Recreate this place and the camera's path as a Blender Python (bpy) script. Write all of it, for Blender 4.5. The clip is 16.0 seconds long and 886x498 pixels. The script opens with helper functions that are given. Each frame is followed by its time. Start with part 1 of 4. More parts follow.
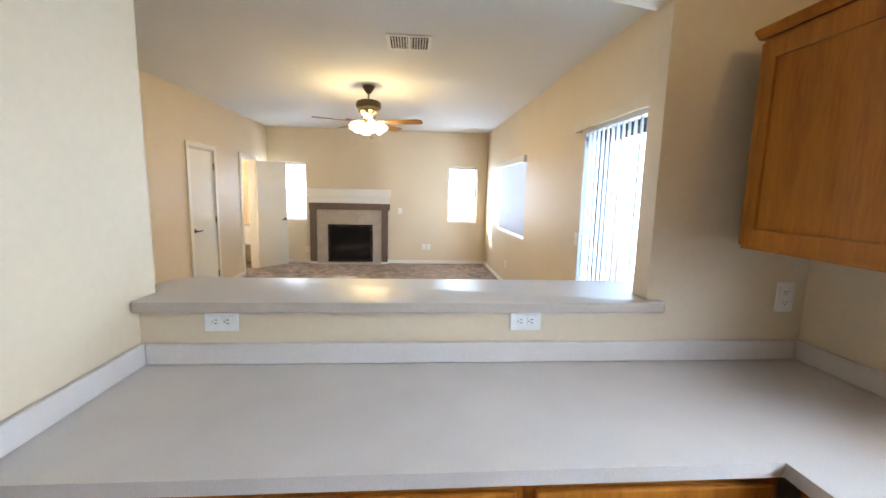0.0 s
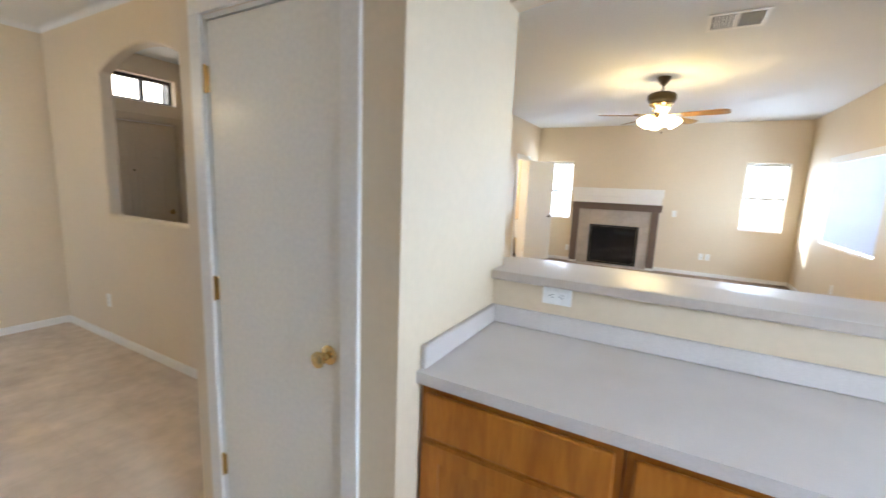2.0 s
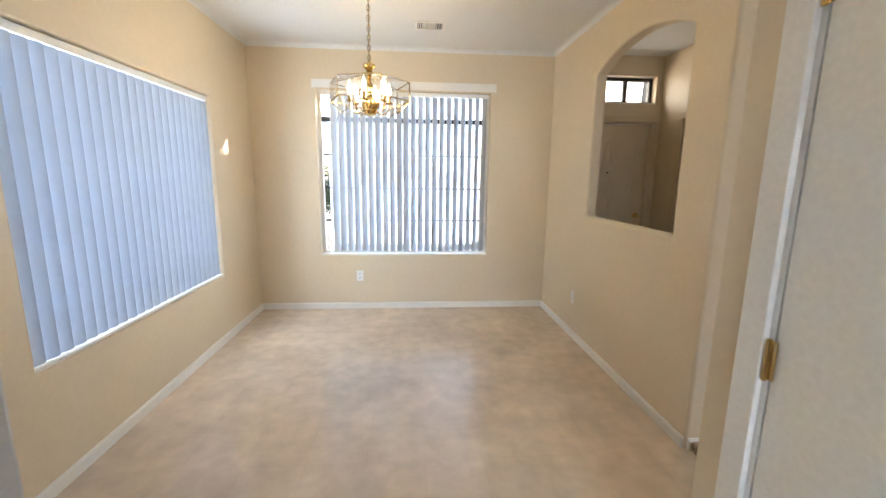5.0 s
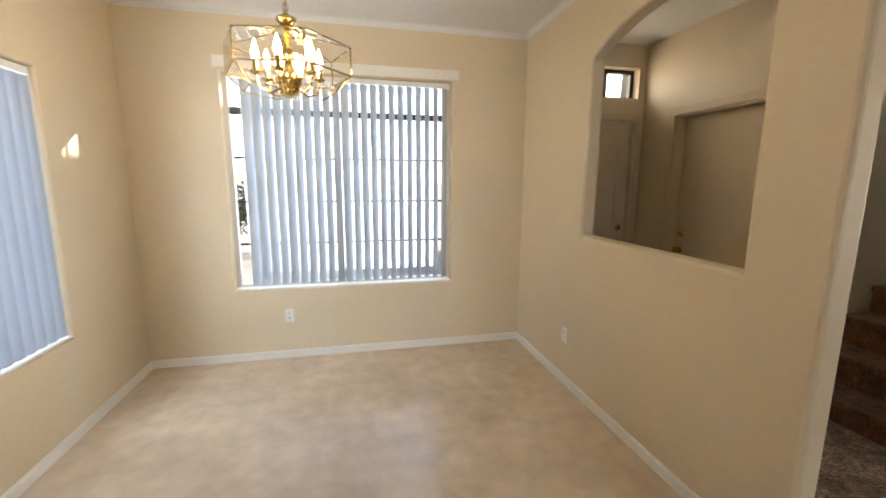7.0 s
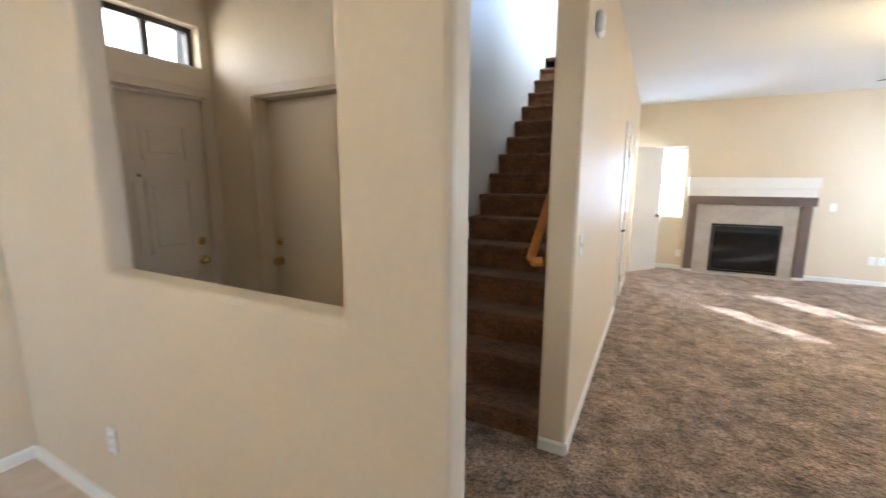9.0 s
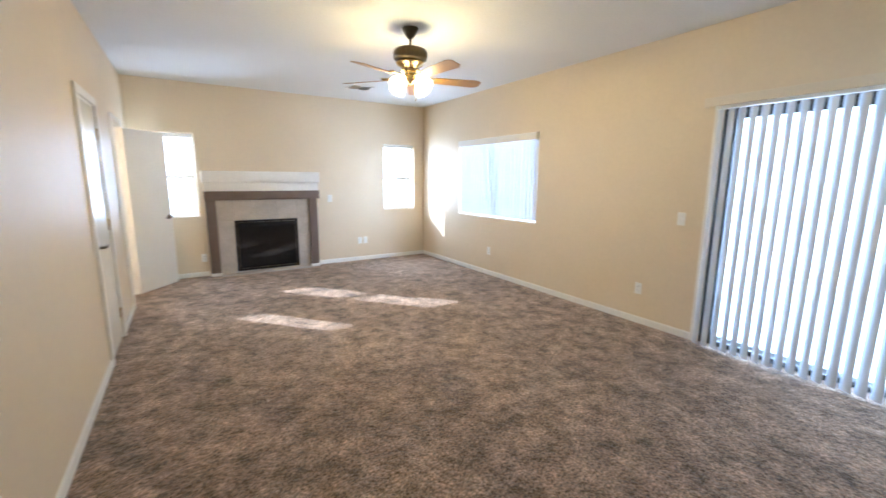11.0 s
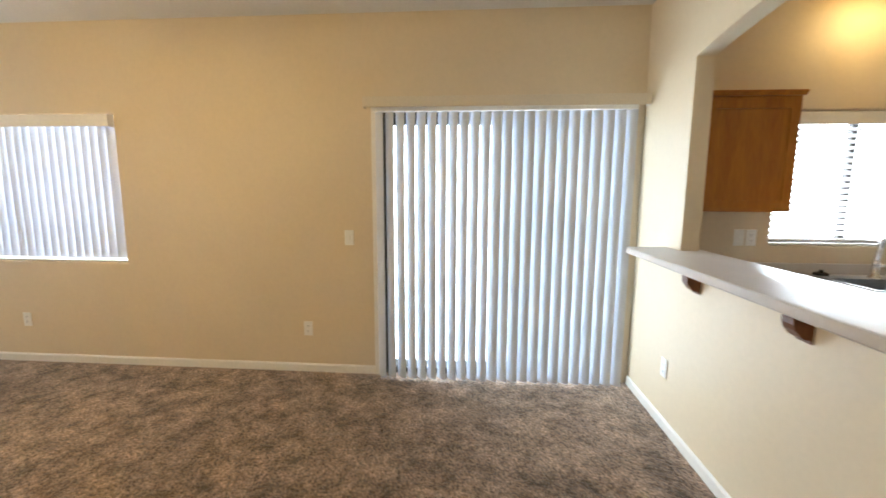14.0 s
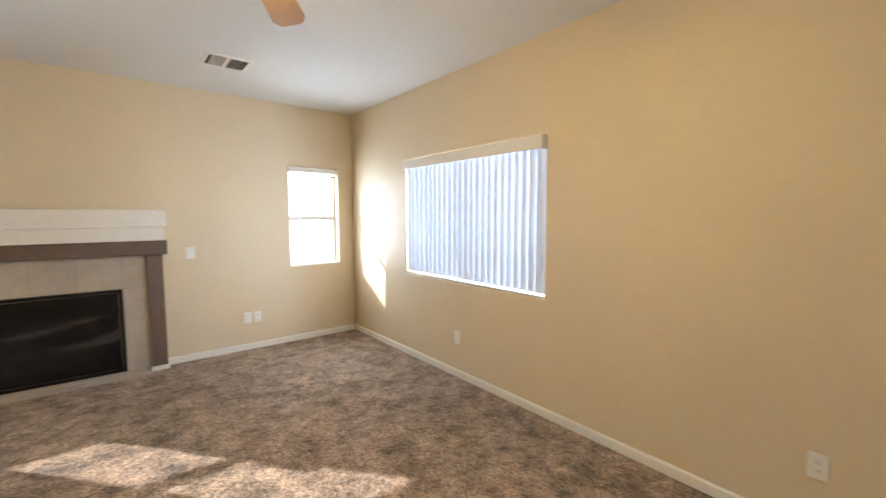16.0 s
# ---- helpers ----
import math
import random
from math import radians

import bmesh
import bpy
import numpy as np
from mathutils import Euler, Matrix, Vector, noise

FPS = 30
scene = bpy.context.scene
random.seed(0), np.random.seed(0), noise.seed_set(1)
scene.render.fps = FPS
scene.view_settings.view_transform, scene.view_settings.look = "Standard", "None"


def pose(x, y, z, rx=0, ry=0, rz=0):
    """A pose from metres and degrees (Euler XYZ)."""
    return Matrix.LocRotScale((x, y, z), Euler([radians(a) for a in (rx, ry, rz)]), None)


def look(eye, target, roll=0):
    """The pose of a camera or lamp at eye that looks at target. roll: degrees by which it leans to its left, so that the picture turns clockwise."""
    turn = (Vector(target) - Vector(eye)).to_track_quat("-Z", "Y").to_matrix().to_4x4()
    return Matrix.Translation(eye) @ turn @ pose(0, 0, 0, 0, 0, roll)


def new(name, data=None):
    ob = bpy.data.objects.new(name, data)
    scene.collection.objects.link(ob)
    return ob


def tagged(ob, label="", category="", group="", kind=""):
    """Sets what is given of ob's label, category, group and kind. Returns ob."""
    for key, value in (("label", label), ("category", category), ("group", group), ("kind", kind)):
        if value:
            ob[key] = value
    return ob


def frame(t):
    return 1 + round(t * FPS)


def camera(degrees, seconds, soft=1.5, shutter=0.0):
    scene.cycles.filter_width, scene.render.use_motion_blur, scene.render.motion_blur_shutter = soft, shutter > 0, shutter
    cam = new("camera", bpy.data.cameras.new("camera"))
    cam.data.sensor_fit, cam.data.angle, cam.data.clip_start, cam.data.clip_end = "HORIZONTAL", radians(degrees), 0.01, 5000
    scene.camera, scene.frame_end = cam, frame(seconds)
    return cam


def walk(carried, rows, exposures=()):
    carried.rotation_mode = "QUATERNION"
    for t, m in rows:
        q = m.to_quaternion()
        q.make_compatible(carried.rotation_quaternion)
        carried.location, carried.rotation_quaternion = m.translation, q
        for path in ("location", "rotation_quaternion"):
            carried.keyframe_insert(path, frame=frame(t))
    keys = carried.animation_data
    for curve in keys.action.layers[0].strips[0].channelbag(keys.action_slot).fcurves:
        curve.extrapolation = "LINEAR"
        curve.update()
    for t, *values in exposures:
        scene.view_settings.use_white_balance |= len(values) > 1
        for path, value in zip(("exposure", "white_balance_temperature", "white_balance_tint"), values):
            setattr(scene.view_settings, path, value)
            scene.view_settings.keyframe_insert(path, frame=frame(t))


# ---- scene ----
cam = camera(94.8, 16.0, soft=1.5, shutter=0.3)

PATH = [
    (0, (0.154, -0.009, 1.535), (0.306, 1.966, 1.259), 1.3),
    (0.5, (0.172, -0.051, 1.549), (0.151, 1.934, 1.3), 1.8),
    (1, (0.13, -0.074, 1.544), (-0.119, 1.895, 1.293), 2.1),
    (1.5, (0.027, -0.126, 1.514), (-0.546, 1.77, 1.24), 2.2),
    (2, (-0.142, -0.195, 1.494), (-1.1, 1.533, 1.183), 2.3),
    (2.5, (-0.321, -0.269, 1.478), (-1.65, 1.188, 1.141), 2.2),
    (3, (-0.451, -0.304, 1.478), (-2.08, 0.798, 1.116), 2.0),
    (3.5, (-0.539, -0.223, 1.464), (-2.397, 0.431, 1.119), 1.7),
    (4, (-0.611, -0.152, 1.455), (-2.549, 0.185, 1.093), 1.4),
    (6.3, (-1.404, -0.029, 1.468), (-3.37, 0.084, 1.12), 0.6),
    (6.5, (-1.513, -0.064, 1.474), (-3.474, 0.122, 1.128), 0.4),
    (7, (-1.767, -0.098, 1.489), (-3.692, 0.334, 1.163), 0.3),
    (7.5, (-1.948, -0.008, 1.496), (-3.764, 0.766, 1.174), 0.2),
    (8, (-2.112, 0.214, 1.495), (-3.726, 1.355, 1.184), -0.1),
    (8.5, (-2.283, 0.438, 1.469), (-3.591, 1.92, 1.164), -0.1),
    (9, (-2.371, 0.646, 1.49), (-3.277, 2.399, 1.161), 0.2),
    (9.2, (-2.393, 0.735, 1.495), (-3.105, 2.573, 1.156), 0.5),
    (11.5, (-2.002, 1.862, 1.473), (-0.572, 3.216, 1.123), 0.8),
    (12, (-1.936, 1.993, 1.445), (-0.201, 2.935, 1.123), 1.3),
    (12.5, (-1.906, 2.128, 1.452), (0.002, 2.638, 1.139), 1.4),
    (13, (-1.756, 2.281, 1.437), (0.214, 2.445, 1.134), 1.4),
    (13.5, (-1.566, 2.443, 1.44), (0.412, 2.503, 1.148), 1.3),
    (14, (-1.358, 2.696, 1.463), (0.619, 2.845, 1.197), 0.3),
    (14.5, (-1.145, 2.945, 1.47), (0.795, 3.398, 1.295), 0.0),
    (15, (-0.958, 3.184, 1.438), (0.848, 4.038, 1.337), 0.2),
    (15.5, (-0.792, 3.421, 1.44), (0.788, 4.642, 1.326), 0.3),
    (16, (-0.675, 3.696, 1.505), (0.575, 5.248, 1.339), -0.1),
]
EXPOSURES = [(0, 1.1, 5850, 10), (1.5, 1.15, 5700, 10), (2.5, 1.4, 5500, 10), (3.2, 1.45, 5450, 10), (4, 1.5, 5500, 10), (6.5, 1.05, 6800, 10), (7, 1.15, 6500, 10), (7.5, 1.25, 6000, 10), (8, 1.3, 6100, 10), (8.5, 1.4, 6000, 10), (9, 1.7, 5300, 10), (11.5, 1.15, 5200, 10), (12.5, 1.0, 5800, 10), (13.5, 0.95, 6500, 10), (14.5, 0.8, 6900, 10), (15, 0.65, 7300, 10), (16, 0.9, 6150, 10)]
walk(cam, [(t, look(eye, target, roll)) for t, eye, target, roll in PATH], EXPOSURES)


# ---- world, sun and lamps ----
SUN_ELEVATION, SUN_FROM = radians(25.7), (-0.649, 0.760)
world = bpy.data.worlds.new("daylight")
scene.world = world
world.use_nodes = True
wn = world.node_tree.nodes
sky = wn.new("ShaderNodeTexSky")
sky.sky_type = "NISHITA"
sky.sun_disc = False
sky.sun_elevation = SUN_ELEVATION
sky.sun_rotation = radians(-40.5)
wn["Background"].inputs["Strength"].default_value = 0.15
world.node_tree.links.new(sky.outputs["Color"], wn["Background"].inputs["Color"])
sun = new("sun", bpy.data.lights.new("sun", "SUN"))
sun.data.energy, sun.data.angle, sun.data.color = 5.0, radians(0.53), (1.0, 0.96, 0.89)
sun.matrix_world = look((SUN_FROM[0] * 30, SUN_FROM[1] * 30, 30 * math.tan(SUN_ELEVATION)), (0, 0, 0))
scene.view_settings.exposure = 0.0


def window_light(name, eye, target, width, height, watts, colour=(0.74, 0.86, 1.0)):
    """Stands in an opening for the sky that shines through it."""
    lamp = new(name, bpy.data.lights.new(name, "AREA"))
    lamp.data.shape, lamp.data.size, lamp.data.size_y = "RECTANGLE", width, height
    lamp.data.energy, lamp.data.color = watts, colour
    lamp.matrix_world = look(eye, target)
    return lamp


def bulb_light(name, place, watts, radius=0.03, colour=(1.0, 0.69, 0.26)):
    lamp = new(name, bpy.data.lights.new(name, "POINT"))
    lamp.data.energy, lamp.data.color, lamp.data.shadow_soft_size = watts, colour, radius
    lamp.location = place
    return lamp


window_light("slider_skylight", (1.95, 2.5, 1.05), (0, 2.5, 1.0), 1.8, 2.0, 52, (0.65, 0.82, 1.0))
window_light("living_skylight", (1.95, 6.35, 1.5), (0, 6.35, 1.4), 1.7, 1.15, 62)
window_light("kitchen_skylight", (1.95, 0.06, 1.6), (0, 0.06, 1.4), 1.1, 0.9, 32)
window_light("north_skylight_a", (1.17, 8.7, 1.5), (1.17, 0, 1.2), 0.6, 1.15, 13)
window_light("north_skylight_b", (-2.27, 8.7, 1.5), (-2.0, 0, 1.2), 0.6, 1.15, 16)
window_light("powder_skylight", (-3.565, 8.7, 1.8), (-3.4, 0, 1.0), 0.55, 0.62, 42, (1.0, 0.9, 0.74))
window_light("dining_skylight", (-3.53, -1.98, 1.33), (-3.53, 5, 1.2), 1.8, 1.45, 44)
window_light("front_skylight", (-5.6, -0.14, 1.46), (0, -0.14, 1.0), 1.7, 1.6, 15)
window_light("transom_skylight", (-5.5, 2.1, 2.4), (0, 2.1, 1.9), 0.85, 0.26, 2.6, (1.0, 0.85, 0.65))
# Added lamp in an invented opening; it makes the bright patch on the stair wall.
window_light("added_stair_light", (-2.74, 6.0, 4.0), (-4.5, 6.0, 3.4), 1.5, 1.1, 25, (0.58, 0.74, 1.0))
for a in (20, 110, 200, 290):
    bulb_light("fan_bulb", (-0.371 + 0.13 * math.cos(radians(a)), 4.99 + 0.13 * math.sin(radians(a)), 2.235), 5.0, 0.04)
bulb_light("chandelier_bulb", (-3.77, -0.35, 1.99), 9.0, 0.06, (1.0, 0.74, 0.42))
bulb_light("kitchen_bulb", (1.40, 0.17, 2.62), 2.8, 0.06)


# ---- materials ----
def mat(name, colour, rough=0.5, metal=0.0, vary=0.08, scale=6.0, bump=0.0, bump_scale=80.0, vary2=0.04, scale2=60.0, coat=0.0, rand=0.0, spec=0.5):
    """A surface with colour variation at two scales and fine relief."""
    m = bpy.data.materials.new(name)
    m.use_nodes = True
    t = m.node_tree
    n, l = t.nodes, t.links
    b = n["Principled BSDF"]
    b.inputs["Roughness"].default_value, b.inputs["Metallic"].default_value = rough, metal
    b.inputs["Coat Weight"].default_value = coat
    b.inputs["Specular IOR Level"].default_value = spec
    co = n.new("ShaderNodeTexCoord")
    factor = None
    for amount, size in ((vary, scale), (vary2, scale2)):
        tex = n.new("ShaderNodeTexNoise")
        tex.inputs["Scale"].default_value, tex.inputs["Detail"].default_value = size, 4
        l.new(co.outputs["Object"], tex.inputs["Vector"])
        mr = n.new("ShaderNodeMapRange")
        mr.inputs["From Min"].default_value, mr.inputs["From Max"].default_value = 0.3, 0.7
        mr.inputs["To Min"].default_value, mr.inputs["To Max"].default_value = 1 - amount, 1 + amount
        l.new(tex.outputs["Fac"], mr.inputs["Value"])
        if factor is None:
            factor = mr.outputs["Result"]
        else:
            mul = n.new("ShaderNodeMath")
            mul.operation = "MULTIPLY"
            l.new(factor, mul.inputs[0]), l.new(mr.outputs["Result"], mul.inputs[1])
            factor = mul.outputs["Value"]
    if rand:
        info = n.new("ShaderNodeObjectInfo")
        mr = n.new("ShaderNodeMapRange")
        mr.inputs["To Min"].default_value, mr.inputs["To Max"].default_value = 1 - rand, 1 + rand
        l.new(info.outputs["Random"], mr.inputs["Value"])
        mul = n.new("ShaderNodeMath")
        mul.operation = "MULTIPLY"
        l.new(factor, mul.inputs[0]), l.new(mr.outputs["Result"], mul.inputs[1])
        factor = mul.outputs["Value"]
    sc = n.new("ShaderNodeVectorMath")
    sc.operation = "SCALE"
    sc.inputs[0].default_value = colour
    l.new(factor, sc.inputs["Scale"])
    l.new(sc.outputs["Vector"], b.inputs["Base Color"])
    if bump:
        tex = n.new("ShaderNodeTexNoise")
        tex.inputs["Scale"].default_value, tex.inputs["Detail"].default_value = bump_scale, 3
        l.new(co.outputs["Object"], tex.inputs["Vector"])
        bp = n.new("ShaderNodeBump")
        bp.inputs["Strength"].default_value, bp.inputs["Distance"].default_value = bump, 0.004
        l.new(tex.outputs["Fac"], bp.inputs["Height"])
        l.new(bp.outputs["Normal"], b.inputs["Normal"])
    return m


def oak_mat(name, light, dark, rough=0.35):
    m = bpy.data.materials.new(name)
    m.use_nodes = True
    n, l = m.node_tree.nodes, m.node_tree.links
    b = n["Principled BSDF"]
    b.inputs["Roughness"].default_value, b.inputs["Specular IOR Level"].default_value = rough, 0.35
    co, mp = n.new("ShaderNodeTexCoord"), n.new("ShaderNodeMapping")
    mp.inputs["Scale"].default_value = (9, 9, 1.0)
    l.new(co.outputs["Object"], mp.inputs["Vector"])
    big, fine = n.new("ShaderNodeTexNoise"), n.new("ShaderNodeTexNoise")
    big.inputs["Scale"].default_value, big.inputs["Detail"].default_value, big.inputs["Distortion"].default_value = 1.6, 5, 1.2
    fine.inputs["Scale"].default_value, fine.inputs["Detail"].default_value = 14, 4
    l.new(mp.outputs["Vector"], big.inputs["Vector"]), l.new(mp.outputs["Vector"], fine.inputs["Vector"])
    mix = n.new("ShaderNodeMix")
    mix.data_type = "FLOAT"
    mix.inputs["Factor"].default_value = 0.4
    l.new(big.outputs["Fac"], mix.inputs["A"]), l.new(fine.outputs["Fac"], mix.inputs["B"])
    ramp = n.new("ShaderNodeValToRGB")
    ramp.color_ramp.elements[0].position, ramp.color_ramp.elements[1].position = 0.32, 0.66
    ramp.color_ramp.elements[0].color, ramp.color_ramp.elements[1].color = (*dark, 1), (*light, 1)
    l.new(mix.outputs["Result"], ramp.inputs["Fac"])
    l.new(ramp.outputs["Color"], b.inputs["Base Color"])
    bp = n.new("ShaderNodeBump")
    bp.inputs["Strength"].default_value, bp.inputs["Distance"].default_value = 0.15, 0.002
    l.new(fine.outputs["Fac"], bp.inputs["Height"]), l.new(bp.outputs["Normal"], b.inputs["Normal"])
    return m


def vane_mat(name, colour, through_share, rough=0.5):
    """Thin white plastic or fabric that lets some light through."""
    m = mat(name, colour, rough, vary=0.04, scale=3, vary2=0.02, scale2=120)
    n, l = m.node_tree.nodes, m.node_tree.links
    tr, mx = n.new("ShaderNodeBsdfTranslucent"), n.new("ShaderNodeMixShader")
    tr.inputs["Color"].default_value = (*colour, 1)
    mx.inputs["Fac"].default_value = through_share
    l.new(n["Principled BSDF"].outputs["BSDF"], mx.inputs[1]), l.new(tr.outputs["BSDF"], mx.inputs[2])
    l.new(mx.outputs["Shader"], n["Material Output"].inputs["Surface"])
    return m


def glass_mat(name, tint=(1, 1, 1), rough=0.0):
    m = bpy.data.materials.new(name)
    m.use_nodes = True
    b = m.node_tree.nodes["Principled BSDF"]
    b.inputs["Base Color"].default_value = (*tint, 1)
    b.inputs["Transmission Weight"].default_value, b.inputs["Roughness"].default_value, b.inputs["IOR"].default_value = 1, rough, 1.02
    return m


def glow_mat(name, colour, strength):
    m = bpy.data.materials.new(name)
    m.use_nodes = True
    b = m.node_tree.nodes["Principled BSDF"]
    b.inputs["Base Color"].default_value = (0.9, 0.88, 0.84, 1)
    b.inputs["Emission Color"].default_value, b.inputs["Emission Strength"].default_value = (*colour, 1), strength
    return m


def carpet_mat(name, colour, dark=0.2, light=1.7, yarn=0.75):
    """Cut pile: patches of brushed pile, tufts and fine yarn."""
    m = mat(name, colour, 1.0, vary=0.12, scale=1.1, vary2=yarn, scale2=75, spec=0.0)
    n, l = m.node_tree.nodes, m.node_tree.links
    co = n.new("ShaderNodeTexCoord")
    b = n["Principled BSDF"]
    b.inputs["Sheen Weight"].default_value, b.inputs["Sheen Roughness"].default_value = 0.25, 0.5
    patch = n.new("ShaderNodeTexNoise")
    patch.inputs["Scale"].default_value, patch.inputs["Detail"].default_value = 7.0, 8
    patch.inputs["Roughness"].default_value, patch.inputs["Distortion"].default_value = 0.76, 0.2
    l.new(co.outputs["Object"], patch.inputs["Vector"])
    mr = n.new("ShaderNodeMapRange")
    mr.inputs["From Min"].default_value, mr.inputs["From Max"].default_value = 0.36, 0.64
    mr.inputs["To Min"].default_value, mr.inputs["To Max"].default_value = dark, light
    l.new(patch.outputs["Fac"], mr.inputs["Value"])
    old = b.inputs["Base Color"].links[0].from_socket
    sc = n.new("ShaderNodeVectorMath")
    sc.operation = "SCALE"
    l.new(old, sc.inputs[0]), l.new(mr.outputs["Result"], sc.inputs["Scale"])
    l.new(sc.outputs["Vector"], b.inputs["Base Color"])
    normal = None
    for size, amount, deep in ((190, 0.7, 0.012), (60, 0.9, 0.02), (24, 0.9, 0.03), (9, 0.5, 0.03)):
        tex, bp = n.new("ShaderNodeTexNoise"), n.new("ShaderNodeBump")
        tex.inputs["Scale"].default_value, tex.inputs["Detail"].default_value = size, 4
        bp.inputs["Strength"].default_value, bp.inputs["Distance"].default_value = amount, deep
        l.new(co.outputs["Object"], tex.inputs["Vector"]), l.new(tex.outputs["Fac"], bp.inputs["Height"])
        if normal:
            l.new(normal, bp.inputs["Normal"])
        normal = bp.outputs["Normal"]
    l.new(normal, b.inputs["Normal"])
    return m


WALL = mat("beige_wall_paint", (0.675, 0.562, 0.394), 0.5, vary=0.025, scale=1.3, vary2=0.02, scale2=35, bump=0.12, bump_scale=55)
CEILING = mat("white_ceiling_paint", (0.72, 0.71, 0.675), 0.9, vary=0.02, scale=1.1, bump=0.25, bump_scale=60)
TRIM = mat("white_trim_paint", (0.78, 0.75, 0.69), 0.35, vary=0.02, scale=4, bump=0.03)
ENTRY_DOOR = mat("beige_door_paint", (0.63, 0.51, 0.345), 0.35, vary=0.03, scale=2, bump=0.05, bump_scale=30)
DOOR = mat("white_door_paint", (0.8, 0.765, 0.68), 0.26, vary=0.02, scale=2, bump=0.02, bump_scale=30)
CARPET = carpet_mat("taupe_carpet", (0.32, 0.226, 0.16), 0.38, 1.68, 0.75)
STAIR_CARPET = carpet_mat("stair_carpet", (0.19, 0.085, 0.033), 0.6, 1.4, 0.35)
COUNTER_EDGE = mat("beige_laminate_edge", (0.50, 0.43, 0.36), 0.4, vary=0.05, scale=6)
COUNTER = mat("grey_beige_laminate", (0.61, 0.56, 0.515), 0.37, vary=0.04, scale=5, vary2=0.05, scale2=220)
OAK = oak_mat("honey_oak", (0.47, 0.178, 0.02), (0.31, 0.1, 0.01))
OAK_DARK = oak_mat("dark_oak", (0.2, 0.075, 0.025), (0.12, 0.04, 0.014))
BRASS = mat("polished_brass", (0.66, 0.5, 0.23), 0.16, metal=1.0, vary=0.06, scale=20)
BRONZE = mat("antique_bronze", (0.11, 0.085, 0.05), 0.38, metal=0.85, vary=0.15, scale=30)
STEEL = mat("brushed_steel", (0.55, 0.55, 0.55), 0.28, metal=1.0, vary=0.06, scale=60)
CHROME = mat("chrome", (0.8, 0.8, 0.8), 0.08, metal=1.0, vary=0.02)
FRIDGE = mat("grey_fridge_enamel", (0.46, 0.47, 0.48), 0.32, metal=0.3, vary=0.04, scale=40)
BLACK = mat("black_enamel", (0.012, 0.012, 0.013), 0.25, vary=0.2, scale=5)
SOOT = mat("black_firebox", (0.01, 0.01, 0.011), 0.7, vary=0.4, scale=12, bump=0.2)
TILE = mat("beige_fireplace_tile", (0.44, 0.385, 0.32), 0.38, vary=0.1, scale=7, vary2=0.06, scale2=40, bump=0.08, rand=0.06)
GROUT = mat("grey_grout", (0.36, 0.32, 0.27), 0.9, vary=0.1, scale=30)
CREAM = mat("cream_valance_vinyl", (0.66, 0.585, 0.46), 0.45, vary=0.02, scale=3, bump=0.02)
UMBER = mat("brown_painted_wood", (0.135, 0.095, 0.075), 0.45, vary=0.08, scale=8, bump=0.06)
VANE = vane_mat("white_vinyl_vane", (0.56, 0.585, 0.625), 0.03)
# Copies of the white vane with brightness, shade or blue skylight in their colour.
LIT_VANE = vane_mat("lit_white_vane", (0.68, 0.72, 0.79), 0.15)
SHADE_VANE = vane_mat("shaded_white_vane", (0.44, 0.48, 0.54), 0.3)
SKY_TINT_VANE = vane_mat("sky_tinted_white_vane", (0.56, 0.61, 0.68), 0.03)
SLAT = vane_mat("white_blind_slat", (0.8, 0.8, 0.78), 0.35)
PLASTIC = mat("white_plastic", (0.8, 0.79, 0.75), 0.35, vary=0.02)
SLOT = mat("dark_slot", (0.03, 0.03, 0.03), 0.6)
ALU = mat("bronze_window_frame", (0.06, 0.055, 0.05), 0.45, metal=0.3, vary=0.1, scale=10)
GLASS = glass_mat("window_glass")
FACET = bpy.data.materials.new("bevelled_glass")
PORCELAIN = mat("white_porcelain", (0.8, 0.8, 0.78), 0.12, vary=0.01)
STUCCO = mat("tan_stucco", (0.5, 0.42, 0.33), 0.95, vary=0.06, scale=2, bump=0.3)
GRAVEL = mat("desert_gravel", (0.48, 0.42, 0.34), 0.95, vary=0.15, scale=1.5, vary2=0.25, scale2=30, bump=0.6, bump_scale=40)
CONCRETE = mat("patio_concrete", (0.42, 0.4, 0.37), 0.9, vary=0.08, scale=2, bump=0.2)
BLOCK = mat("tan_block_wall", (0.4, 0.33, 0.26), 0.95, vary=0.08, scale=3, bump=0.4, rand=0.06)
LEAF = mat("green_leaf", (0.06, 0.1, 0.035), 0.6, vary=0.3, scale=3)
BARK = mat("brown_bark", (0.12, 0.085, 0.06), 0.9, vary=0.2, scale=12, bump=0.6)
FROST = glow_mat("lit_frosted_glass", (1.0, 0.82, 0.5), 6.0)
FLAME = glow_mat("lit_flame_bulb", (1.0, 0.75, 0.38), 25.0)
CAN_GLOW = glow_mat("lit_recessed_lens", (1.0, 0.86, 0.6), 9.0)
AMBER = oak_mat("amber_wood", (0.5, 0.2, 0.03), (0.36, 0.12, 0.015), 0.35)
BLADE = oak_mat("honey_blade_wood", (0.36, 0.2, 0.045), (0.24, 0.12, 0.025), 0.4)


def set_facet():
    FACET.use_nodes = True
    n, l = FACET.node_tree.nodes, FACET.node_tree.links
    b = n["Principled BSDF"]
    b.inputs["Base Color"].default_value = (1, 0.98, 0.94, 1)
    b.inputs["Transmission Weight"].default_value, b.inputs["Roughness"].default_value, b.inputs["IOR"].default_value = 1.0, 0.02, 1.15


set_facet()


